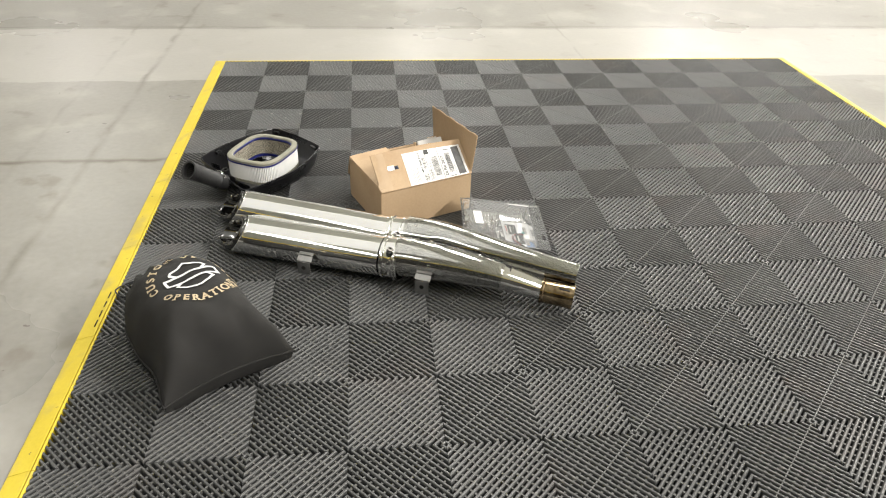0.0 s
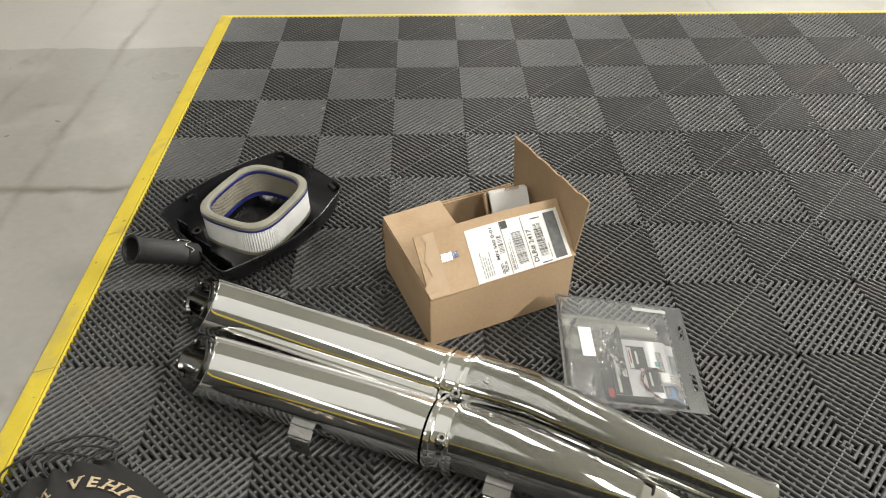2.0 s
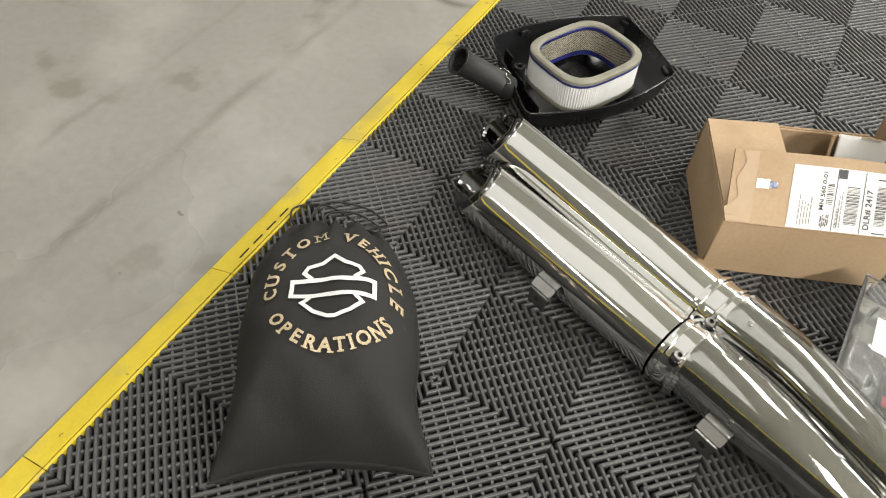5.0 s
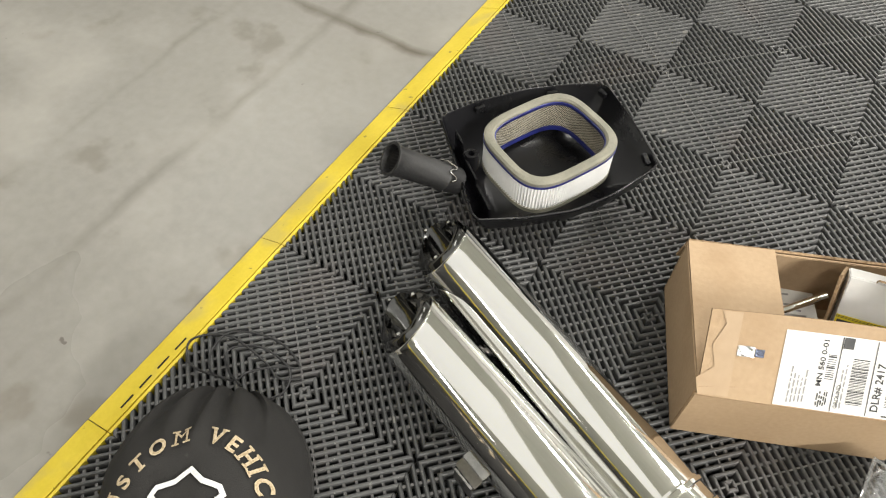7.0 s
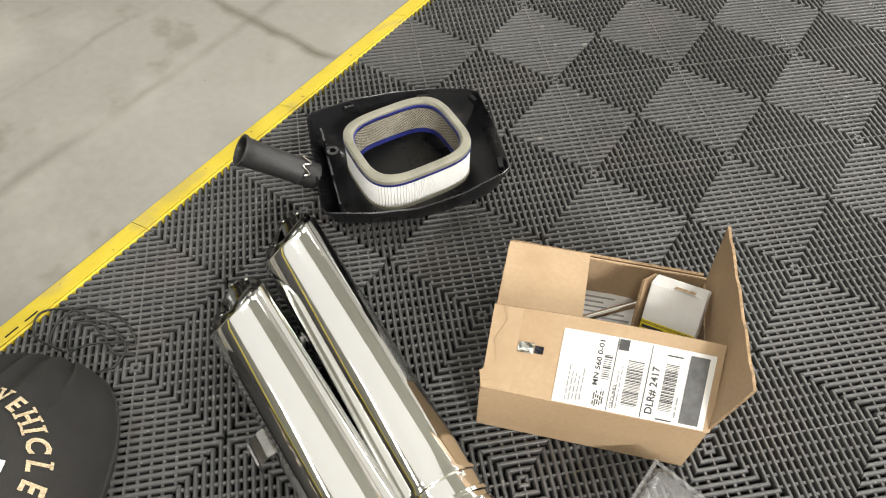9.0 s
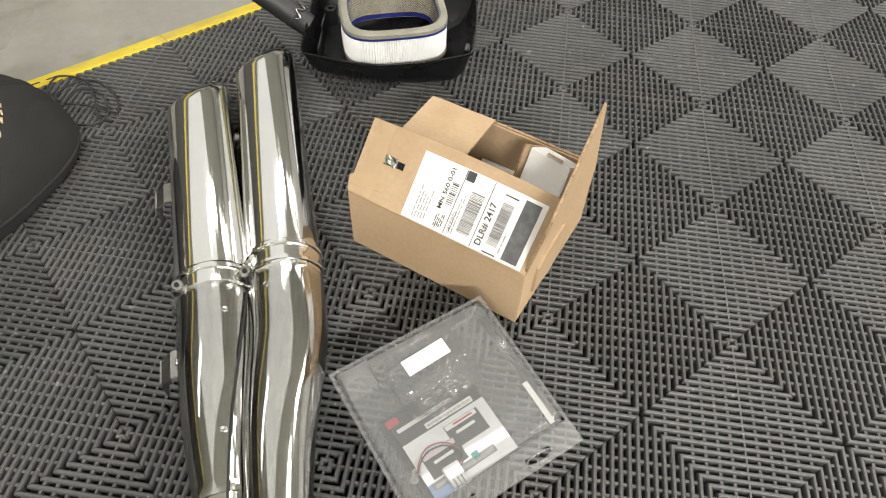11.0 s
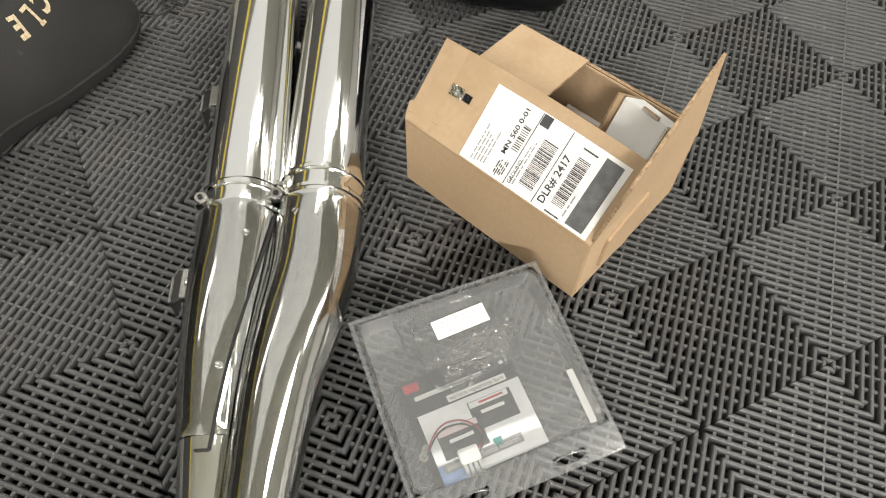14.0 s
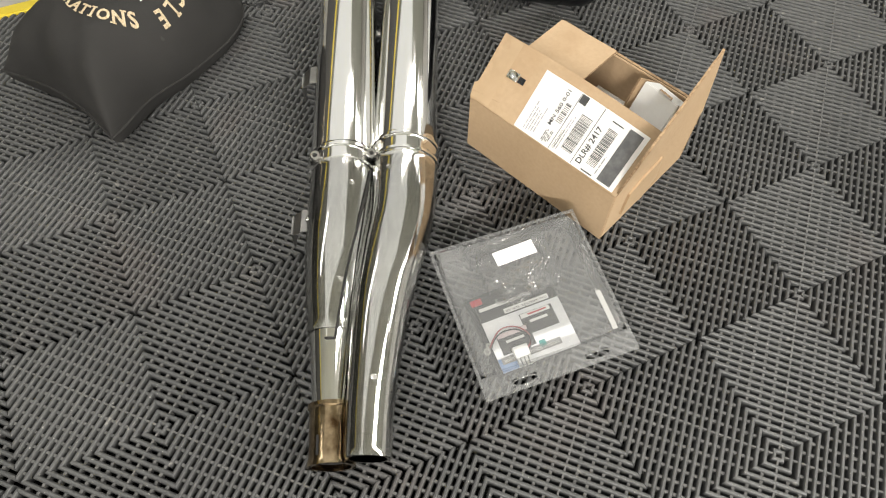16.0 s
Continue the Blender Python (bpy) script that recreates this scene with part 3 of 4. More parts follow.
# silver sticker near the tape
st = box(0, 0.016, 0, 0.011, 0, 0.0004)
for v in st.verts:
    v.co = flap_point(0.031 + v.co.x, 0.50 + v.co.y / FLAP, WALL + 0.0006 + v.co.z)
part("foil_sticker", st, foil, carton, "small torn silver foil sticker")
st = box(0, 0.009, 0, 0.008, 0, 0.0004)
for v in st.verts:
    v.co = flap_point(0.048 + v.co.x, 0.51 + v.co.y / FLAP, WALL + 0.0006 + v.co.z)
part("foil_sticker", st, blue_foil, carton, "small dark blue foil sticker")

# what lies in the carton
BOXM = carton.matrix_world
sb_top = Vector((0.162, 0.148, 0.130))
sb_u = Vector((0.0572, -0.0186, 0.0099)).normalized()
sb_n = sb_u.cross(Vector((0.0027, 0.0228, 0.0394))).normalized()
sb_v = sb_n.cross(sb_u).normalized()
SB_AT = sb_top - sb_n * 0.030
small_box = thing("parts_box", BOXM @ Matrix.Translation(SB_AT) @ Matrix((sb_u, sb_v, sb_n)).transposed().to_4x4(), "small white carton with a yellow warranty band, inside", "box")
sb = bmesh.new()
add_box(sb, 0.0008, 0.061, -0.122, 0, 0.0, 0.030, None, 0.0012)
part("body", sb, paper, small_box)
part("end_panel", board((0, 1, 0), (-0.22, 0, 1), (-0.0010, -0.118, 0.002), 0.118, 0.030, corners=[(0, 0), (0.118, 0), (0.117, 0.030), (0.06, 0.0292), (0.0, 0.030)]), [cardboard, cardboard_edge], small_box, "bare brown cardboard end tab")
part("yellow_band", box(0.001, 0.0608, -0.0680, -0.0456, 0.0301, 0.0305), yellow_print, small_box)
bars = bmesh.new()
for x0, x1 in ((0.003, 0.027), (0.031, 0.056)):
    rect(bars, x0, x1, -0.0550, -0.0512, 0.0307)
part("print_bar", bars, ink, small_box)
part("text", text_bm("WARRANTY", 0.0072, pose(0.027, -0.0605, 0.0307), 0.050, 0.0002), ink, small_box)
part("rule", box(0.001, 0.0608, -0.0488, -0.0483, 0.0306, 0.0308), ink, small_box)
part("rule", box(0.001, 0.0608, -0.0474, -0.0469, 0.0306, 0.0308), ink, small_box)
part("torn_tab", board((1, 0, 0), (0.2, 0.5, 0.3), (0.026, 0.0, 0.0295), 0.022, 0.004), [paper, cardboard_edge], small_box)
leaf = thing("instruction_sheet", BOXM @ pose(0.090, 0.099, 0.034, 4, 4, 4), "folded white printed instruction sheet in the box", "paper")
part("sheet", box(0, 0.085, 0, 0.085, 0, 0.0012), paper, leaf)
pr = bmesh.new()
rnd = random.Random(4)
for k in range(11):
    rect(pr, 0.008, 0.03 + 0.045 * rnd.random(), 0.006 + k * 0.007, 0.0085 + k * 0.007, 0.0015)
part("print_lines", pr, grey_ink, leaf)
rod = thing("chrome_rod", BOXM @ pose(0.05, 0.10, 0.044, 0, 0, 0), "polished chrome rod lying in the box", "rod")
part("rod", sweep([(0.022, 0.018, 0.006, 0.0046), (0.118, 0.064, 0.022, 0.0046)], 16, cap=True), chrome, rod, "", True)
ring_ = thing("hose_ring", BOXM @ pose(0.128, 0.108, 0.050, 20, 0, 0), "dark metal ring in the open box", "ring")
pts = [(0.02 * math.cos(a), 0.02 * math.sin(a), 0, 0.005) for a in [2 * math.pi * k / 24 for k in range(25)]]
part("ring", sweep(pts, 8), black_chrome, ring_, "", True)

# ---- the twin exhaust ----
exhaust = thing("exhaust_system", pose(0, 0, 0), "polished chrome twin motorcycle exhaust lying on the ribbed mat", "exhaust")
MUF = 0.0400
AX_B = [(0.237, -0.6490, 0.041), (0.528, -0.762, 0.048)]
AX_A = [(0.217, -0.5365, 0.041), (0.551, -0.686, 0.049)]
HEAD_B = [(0.535, -0.765, 0.052, 0.0400), (0.575, -0.779, 0.055, 0.0398), (0.640, -0.808, 0.058, 0.0372), (0.700, -0.834, 0.058, 0.0322), (0.760, -0.858, 0.053, 0.0265), (0.820, -0.882, 0.044, 0.0215), (0.850, -0.893, 0.039, 0.0190)]
HEAD_A = [(0.557, -0.689, 0.053, 0.0402), (0.600, -0.708, 0.058, 0.0396), (0.650, -0.732, 0.063, 0.0376), (0.700, -0.764, 0.067, 0.0345), (0.750, -0.795, 0.069, 0.0300), (0.810, -0.827, 0.068, 0.0250), (0.860, -0.852, 0.065, 0.0222), (0.905, -0.872, 0.061, 0.0212)]

SIDES = 7                        # soft facets round a muffler, one of them on top


def facet(ang):
    """Radius factor of a rounded polygon with a flat on top."""
    total = 0.0
    for k in range(-4, 5):
        a = ang - math.pi / 2 + radians(3.6 * k)
        step = 2 * math.pi / SIDES
        a = (a + step / 2) % step - step / 2
        total += 1 + 0.30 * (1 / math.cos(a) - 1)
    return total / 9 * 0.975


def muffler(ax, slash):
    """Body with a slashed end, an inset dark end cap and an open tip."""
    a, b = Vector(ax[0]), Vector(ax[1])
    d = (b - a).normalized()
    rows = [(0.001, MUF - 0.0035), (0.0, MUF - 0.0028), (-0.0004, MUF - 0.0012), (0.0006, MUF - 0.0003), (0.003, MUF), (0.012, MUF), (0.03, MUF), (0.15, MUF), (1.0, MUF * 0.985)]
    L = (b - a).length
    path = []
    for s, r in rows:
        p = a + d * (s if s < 0.2 else s * L)
        path.append((*p, r))

    def cut(ang):
        """The slant of the end: longest underneath."""
        return (slash * math.cos(ang) + 0.75 * math.sin(ang)) * MUF - 0.019

    def skew(i, ang):
        return cut(ang) if i < 7 else 0.0
    body_ = sweep(path, 112, skew=skew, along=d, lat=1.09, tall=1.05, shape=facet)
    ob = part("muffler", body_, chrome, exhaust, "polished chrome muffler tube", True)
    # recessed dark bore and inner ring behind the rolled end
    cap_rows = [(0.010, MUF - 0.0036), (-0.008, MUF - 0.0034), (-0.018, MUF - 0.0038), (-0.027, MUF - 0.0058), (-0.0325, MUF - 0.010), (-0.034, MUF - 0.0140), (-0.031, 0.0225), (-0.008, 0.0215), (-0.008, 0.018), (-0.013, 0.017), (0.06, 0.0165)]
    # keep each ring's own heading along the tube
    bm = bmesh.new()
    side = d.cross(Vector((0, 0, 1))).normalized()
    up = side.cross(d).normalized()
    rings = []
    for s, r in cap_rows:
        ring = []
        for k in range(48):
            ang = 2 * math.pi * k / 48
            scallop = 1.0 - 0.075 * max(0.0, math.cos(5 * ang)) ** 2 * (s < -0.006 and r > 0.0235)
            ring.append(bm.verts.new(a + d * (s * 0.5 + cut(ang)) + (side * math.cos(ang) * 1.09 + up * math.sin(ang) * 1.05) * r * scallop * facet(ang)))
        rings.append(ring)
    for r0, r1 in zip(rings, rings[1:]):
        for k in range(48):
            bm.faces.new((r0[k], r0[(k + 1) % 48], r1[(k + 1) % 48], r1[k]))
    bm.faces.new(rings[-1])
    part("end_cap", bm, black_chrome, ob, "dark recessed muffler outlet", True)
    for ang in (35, 155, 250):
        r = radians(ang)
        p = a + d * (-0.0168 + cut(r)) + (side * math.cos(r) + up * math.sin(r)) * 0.0265
        part("cap_screw", disc_stack([(0, 0.0035), (0.003, 0.0035), (0.004, 0.002)], facing(p, -d), 10), satin_steel, ob, "", True)
    return ob, d, side, up


muf_b, d_b, s_b, u_b = muffler(AX_B, 0.45)
muf_a, d_a, s_a, u_a = muffler(AX_A, 0.5)


def clamp(at, d, r, screw_at):
    """A ridged band clamp with a lug and a socket screw."""
    at = Vector(at)
    prof = [(-0.019, r), (-0.019, r + 0.0020), (-0.0165, r + 0.0022), (-0.0155, r + 0.0044), (-0.0115, r + 0.0044), (-0.0105, r + 0.0022), (-0.009, r + 0.0016),
            (0.006, r + 0.0016), (0.0075, r + 0.0024), (0.0085, r + 0.0044), (0.0125, r + 0.0044), (0.0135, r + 0.0022), (0.018, r + 0.0020), (0.018, r)]
    side = d.cross(Vector((0, 0, 1))).normalized()
    up = side.cross(d).normalized()
    bm = bmesh.new()
    rings = [[bm.verts.new(at + d * s + (side * math.cos(2 * math.pi * k / 48) + up * math.sin(2 * math.pi * k / 48)) * q) for k in range(48)] for s, q in prof]
    for r0, r1 in zip(rings, rings[1:]):
        for k in range(48):
            bm.faces.new((r0[k], r0[(k + 1) % 48], r1[(k + 1) % 48], r1[k]))
    ob = part("clamp", bm, chrome, exhaust, "chrome band clamp with a socket screw", True)
    p = Vector(screw_at)
    w = p - at
    w -= d * w.dot(d)
    out = w.normalized()
    p = p - w + out * (r + 0.0085)
    up_ = (Vector((0, 0, 1)) - d * d.z).normalized()
    m = Matrix.Translation(p) @ Matrix((d, up_.cross(d), up_)).transposed().to_4x4()
    part("lug", box(-0.0065, 0.0065, -0.0065, 0.0065, -0.016, -0.002, 0.0028, m), black_chrome, ob, "", True)
    part("screw", disc_stack([(-0.004, 0.0062), (0.0035, 0.0062), (0.0045, 0.0052), (0.0045, 0.0029), (0.001, 0.0029)], facing(p, (up_ * 1.0 + d * 0.35).normalized()), 20), satin_steel, ob, "", True)
    # black disc for the shade down in the socket
    part("socket", disc_stack([(0, 0.0028), (0.0004, 0.0028)], facing(p + (up_ * 1.0 + d * 0.35).normalized() * 0.0012, (up_ * 1.0 + d * 0.35).normalized()), 6), soot_shade, ob)
    return ob


clamp((0.549, -0.7702, 0.0492), d_b, MUF * 1.03, (0.543, -0.793, 0.079))
clamp((0.564, -0.6919, 0.0502), d_a, MUF * 1.03, (0.561, -0.728, 0.077))


def header(rows, name):
    path = smooth_path(rows, 6)
    ob = part("header_pipe", sweep(path, 40), chrome, exhaust, name, True)
    return ob, path


pipe_b, path_b = header(HEAD_B, "chrome tapered header pipe")
pipe_a, path_a = header(HEAD_A, "chrome curved header pipe")
# round front shoulder under each clamp
for ax, rows in ((AX_B, HEAD_B), (AX_A, HEAD_A)):
    a, b = Vector(ax[1]), Vector(rows[0][:3])
    part("collar", sweep([(*(a - (b - a)), MUF * 0.9), (*a.lerp(b, 1.4), rows[0][3] * 0.985)], 36), black_chrome, exhaust, "dark joint collar", True)

# heat shields: open shells a little proud of the pipes
def shield(path, lo, hi, a0, a1, grow, name):
    rows = [(*p[:3], p[3] + grow) for p in path[lo:hi]]
    bm = sweep(rows, 30, a0, a1)
    bmesh.ops.solidify(bm, geom=bm.faces[:], thickness=0.0012)
    return part("heat_shield", bm, chrome, exhaust, name, True)


shield_b = shield(path_b, 4, 25, -25, 128, 0.0020, "chrome heat shield over the straight pipe")
shield_a = shield(path_a, 4, 43, -5, 215, 0.0030, "chrome heat shield over the curved pipe")


def slit(path, lo, hi, ang, grow, r=0.0016):
    """A dark line for the shade in the gap along a shield's open edge."""
    fr = frames_along([p[:3] for p in path])
    a = radians(ang)
    return [(*(fr[k][0] + (fr[k][2] * math.cos(a) + fr[k][3] * math.sin(a)) * (path[k][3] + grow)), r) for k in range(lo, hi)]


edge_line = [slit(path_b, k, k + 1, 150 - 2.4 * (k - 5), 0.0018)[0] for k in range(5, 26)]
part("shade_line", sweep(edge_line, 8, cap=True), soot_shade, shield_b, "dark line put in for the shade at the shield's edge", True)
ends_ = [slit(path_b, 25, 26, a, 0.0018, 0.0013)[0] for a in range(102, 72, -6)]
part("shade_line", sweep(ends_, 8, cap=True), soot_shade, shield_b, "dark line put in for the shade at the shield's edge", True)
part("shade_line", sweep(slit(path_a, 5, 42, 218, 0.0012), 8, cap=True), soot_shade, shield_a, "dark line put in for the shade at the shield's edge", True)


def pipe_frame(path, k):
    fr = frames_along([p[:3] for p in path])
    return fr[k]


def rivet(path, k, ang, parent, grow=0.0016):
    p, d, s, u = pipe_frame(path, k)
    a = radians(ang)
    out = s * math.cos(a) + u * math.sin(a)
    part("rivet", disc_stack([(0, 0.0038), (0.0013, 0.0036), (0.0018, 0.0026), (0.0012, 0.0014)], facing(p + out * (path[k][3] + grow), out), 16), satin_steel, parent, "", True)


rivet(path_b, 8, 112, shield_b)
rivet(path_b, 19, 106, shield_b)
rivet(path_a, 7, 68, shield_a, 0.0025)
rivet(path_a, 33, 98, shield_a, 0.0025)
rivet(path_b, 11, 20, shield_b)

# end of the straight pipe: heat-tinted clamp sleeve
de = Vector((0.932, -0.355, -0.06)).normalized()
p0 = Vector(HEAD_B[-1][:3]) - de * 0.020
sl = sweep([(*(p0 + de * s), r) for s, r in ((0.0, 0.0195), (0.0, 0.0262), (0.004, 0.0262), (0.006, 0.0240), (0.056, 0.0240), (0.060, 0.0252), (0.064, 0.0252), (0.064, 0.0205), (0.02, 0.018))], 36, along=de)
sleeve = part("clamp_sleeve", sl, heat_steel, exhaust, "bronze heat-tinted steel pipe sleeve", True)
part("sleeve_bore", sweep([(*(p0 + de * 0.058), 0.0183), (*(p0 + de * 0.02), 0.0183), (*(p0 + de * 0.018), 0.001)], 24, along=de), soot_shade, sleeve, "", True)
sd = de.cross(Vector((0, 0, 1))).normalized()
ud = sd.cross(de)
# sleeve slots laid on as flat black bars, for their shade
for ang in (60, 150):
    a = radians(ang)
    out = sd * math.cos(a) + ud * math.sin(a)
    m = Matrix.Translation(p0 + de * 0.045 + out * 0.0242) @ Matrix((de, out.cross(de), out)).transposed().to_4x4()
    part("slot", box(-0.010, 0.010, -0.0014, 0.0014, -0.0005, 0.0004, 0, m), soot_shade, sleeve)
# end of the curved pipe
da = (Vector(HEAD_A[-1][:3]) - Vector(HEAD_A[-2][:3])).normalized()
pe = Vector(HEAD_A[-1][:3])
part("pipe_lip", sweep([(*(pe - da * 0.006), 0.0214), (*(pe - da * 0.002), 0.0224), (*pe, 0.0224), (*pe, 0.0196), (*(pe - da * 0.05), 0.0192), (*(pe - da * 0.051), 0.001)], 32, along=da), black_chrome, exhaust, "dark open pipe end", True)

# hanger brackets on the outer side, and the joining studs between the tubes
def bracket(at, d, side):
    m = Matrix.Translation(at) @ Matrix((d, side, Vector((0, 0, 1)))).transposed().to_4x4()
    bm = bmesh.new()
    add_box(bm, -0.016, 0.016, -0.008, 0.004, 0.0, 0.0022, m @ pose(0, 0, 0.012, -8, 0, 0), 0.0008)
    add_box(bm, -0.016, 0.016, 0.004, 0.0165, 0.0, 0.0022, m @ pose(0, 0, 0.0125, -38, 0, 0), 0.0008)
    add_box(bm, -0.014, 0.014, 0.0150, 0.0172, -0.026, 0.0035, m, 0.0008)
    ob = part("bracket", bm, bracket_steel, exhaust, "bent steel hanger bracket with a hole")
    # the hole's shade is a black disc laid on the plate
    part("bracket_hole", disc_stack([(0, 0.0045), (0.0006, 0.0045)], m @ facing((0, 0.0174, -0.010), (0, 1, 0)), 16), soot_shade, ob)


out_b = Vector((0, 0, 1)).cross(d_b).normalized() * -1
bracket(Vector((0.388, -0.709, 0.040)) + out_b * MUF * 1.12, d_b, out_b)
dd = Vector((0.92, -0.38, 0)).normalized()
oo = Vector((-0.38, -0.92, 0)).normalized()
bracket(Vector((0.622, -0.801, 0.046)) + oo * 0.042, dd, oo)
for s in (0.10, 0.295):
    pa = Vector(AX_A[0]) + d_a * s
    pb = Vector(AX_B[0]) + d_b * (s - 0.02)
    mid = (pa + pb) / 2 - Vector((0, 0, 0.010))
    ax = (pa - pb).normalized()
    bm = disc_stack([(-0.026, 0.0035), (-0.007, 0.0035), (-0.007, 0.0065), (-0.002, 0.0065), (-0.002, 0.004), (0.002, 0.004), (0.002, 0.0065), (0.007, 0.0065), (0.007, 0.0035), (0.026, 0.0035)], facing(mid, ax), 18)
    part("joining_stud", bm, bracket_steel, exhaust, "steel stud and nuts joining the two mufflers", True)

# ---- air cleaner cover with its filter ----
cover = thing("air_cleaner_cover", pose(0, 0, 0), "black plastic motorcycle air cleaner cover lying open side up", "engine cover")
# outline of the rim, from the square end round the pointed end
RIM = [(0.097, -0.370, 0.088), (0.127, -0.310, 0.086), (0.168, -0.256, 0.084), (0.212, -0.213, 0.082), (0.252, -0.184, 0.080), (0.266, -0.182, 0.079),
       (0.318, -0.222, 0.077), (0.366, -0.264, 0.073), (0.380, -0.279, 0.071), (0.378, -0.292, 0.070), (0.352, -0.352, 0.066), (0.318, -0.402, 0.062),
       (0.270, -0.442, 0.058), (0.218, -0.474, 0.054), (0.206, -0.470, 0.055), (0.152, -0.420, 0.072)]
mid = Vector((0.243, -0.330, 0))
rim = []
n_rim = len(RIM)
for k in range(n_rim):
    a, b = Vector(RIM[k]), Vector(RIM[(k + 1) % n_rim])
    for s in range(7):
        rim.append(a.lerp(b, s / 7))
for _ in range(1):
    rim = [(rim[k - 1] + rim[k] * 2 + rim[(k + 1) % len(rim)]) / 4 for k in range(len(rim))]
shell = bmesh.new()


def shell_ring(shrink, level, drop=0.0):
    """The outline drawn in towards the middle; level 1 is the rim's height, 0 the floor."""
    out = []
    for p in rim:
        q = Vector((p.x, p.y, 0))
        w = q - mid
        q = mid + w * (1 - shrink / w.length)
        out.append(shell.verts.new((q.x, q.y, max(0.0008, p.z * level + drop))))
    return out


rings = [shell_ring(0.036, 0.04, 0.003), shell_ring(0.024, 0.16, 0.002), shell_ring(0.012, 0.45), shell_ring(0.005, 0.80), shell_ring(0.0, 0.94), shell_ring(-0.001, 1.0, -0.003), shell_ring(-0.001, 1.0, 0.0),
         shell_ring(0.0006, 1.0, 0.0012), shell_ring(0.0020, 1.0, -0.0006), shell_ring(0.0024, 1.0, -0.006), shell_ring(0.0034, 1.0, -0.0075), shell_ring(0.0060, 0.72), shell_ring(0.014, 0.52), shell_ring(0.028, 0.34), shell_ring(0.055, 0.20, 0.003), shell_ring(0.077, 0.17, 0.004)]
outer_bottom = shell_ring(0.052, 0.0, 0.0)
rings.insert(0, outer_bottom)
for r0, r1 in zip(rings, rings[1:]):
    for k in range(len(rim)):
        shell.faces.new((r0[k], r0[(k + 1) % len(rim)], r1[(k + 1) % len(rim)], r1[k]))
shell.faces.new(rings[0])
shell.faces.new(rings[-1])
part("shell", shell, cover_plastic, cover, "", True)
# catches on the rim and the screw boss beside the inlet
for f, w in ((0.17, 0.016), (0.31, 0.014), (0.47, 0.018), (0.06, 0.016)):
    k = int(f * len(rim))
    p, q = rim[k], rim[(k + 1) % len(rim)]
    t = (q - p).normalized()
    inn = (Vector((mid.x, mid.y, p.z)) - p).normalized()
    m = Matrix.Translation(p + inn * 0.010 + Vector((0, 0, -0.004))) @ Matrix((t, Vector((0, 0, 1)).cross(t), Vector((0, 0, 1)))).transposed().to_4x4()
    part("catch", box(-w / 2, w / 2, -0.003, 0.004, -0.007, 0.001, 0.0010, m), cover_plastic, cover)
boss = part("screw_boss", disc_stack([(0, 0.011), (0.022, 0.010), (0.026, 0.009), (0.026, 0.0045), (0.016, 0.0045)], pose(0.158, -0.388, 0.040), 24), cover_plastic, cover, "", True)
# inner partition beside the inlet, with a stepped top
pa, pb = Vector((0.124, -0.372, 0)), Vector((0.222, -0.450, 0))
dv = (pb - pa).normalized()
m = Matrix.Translation(pa) @ Matrix((dv, Vector((0, 0, 1)).cross(dv), Vector((0, 0, 1)))).transposed().to_4x4()
wl = (pb - pa).length
wall_ = bmesh.new()
for f0, f1, h in ((0.0, 0.22, 0.078), (0.22, 0.62, 0.060), (0.62, 1.0, 0.052)):
    add_box(wall_, wl * f0, wl * f1, -0.0014, 0.0014, 0.02, h, m, 0.0006)
part("partition", wall_, cover_plastic, cover)
# inlet tube
T0, T1 = Vector((0.155, -0.438, 0.060)), Vector((0.100, -0.494, 0.119))
dt = (T1 - T0).normalized()
rows = [(-0.012, 0.020), (0.01, 0.0205), (0.015, 0.0225), (0.02, 0.0205), (0.08, 0.0212), (0.096, 0.0222), (0.100, 0.0245), (0.103, 0.0245), (0.103, 0.0205), (0.09, 0.0185), (0.02, 0.0175)]
tube_len = (T1 - T0).length
rows = [(s * tube_len / 0.103, r * 0.9) for s, r in rows]
tube = part("inlet_tube", sweep([(*(T0 + dt * s), r) for s, r in rows], 36, along=dt), rubber, cover, "black rubber inlet tube", True)
part("tube_bore", sweep([(*(T0 + dt * (tube_len * 0.9)), 0.0167), (*(T0 + dt * 0.02), 0.0160), (*(T0 + dt * 0.018), 0.001)], 24, along=dt), soot_shade, tube, "", True)
clip_pts = []
for k in range(15):
    a = radians(20 + 130 * k / 14)
    sdv = dt.cross(Vector((0, 0, 1))).normalized()
    upv = sdv.cross(dt)
    bend = 0.006 * math.sin(k * 1.35)
    clip_pts.append((*(T0 + dt * (0.012 + bend) + (sdv * math.cos(a) + upv * math.sin(a)) * 0.0216), 0.0012))
part("spring_clip", sweep(smooth_path(clip_pts, 3), 8, cap=True), satin_steel, tube, "bright steel wire clip", True)

# filter ring
filt = thing("air_filter", pose(0.2430, -0.327, 0.0, 0, 0, 64), "oval pleated white air filter with a grey-green gasket", "air filter")
FW, FD, FR = 0.0805, 0.0705, 0.042


def oval(grow, z, n=120):
    """A rounded rectangle ring, drawn out by grow, at the height z."""
    pts = []
    w, d, r = FW + grow, FD + grow, FR + grow
    for k in range(n):
        a = 2 * math.pi * k / n
        c, s = math.cos(a), math.sin(a)
        e = 3.6
        q = (abs(c / w) ** e + abs(s / d) ** e) ** (-1 / e)
        pts.append(Vector((q * c, q * s, z)))
    return pts


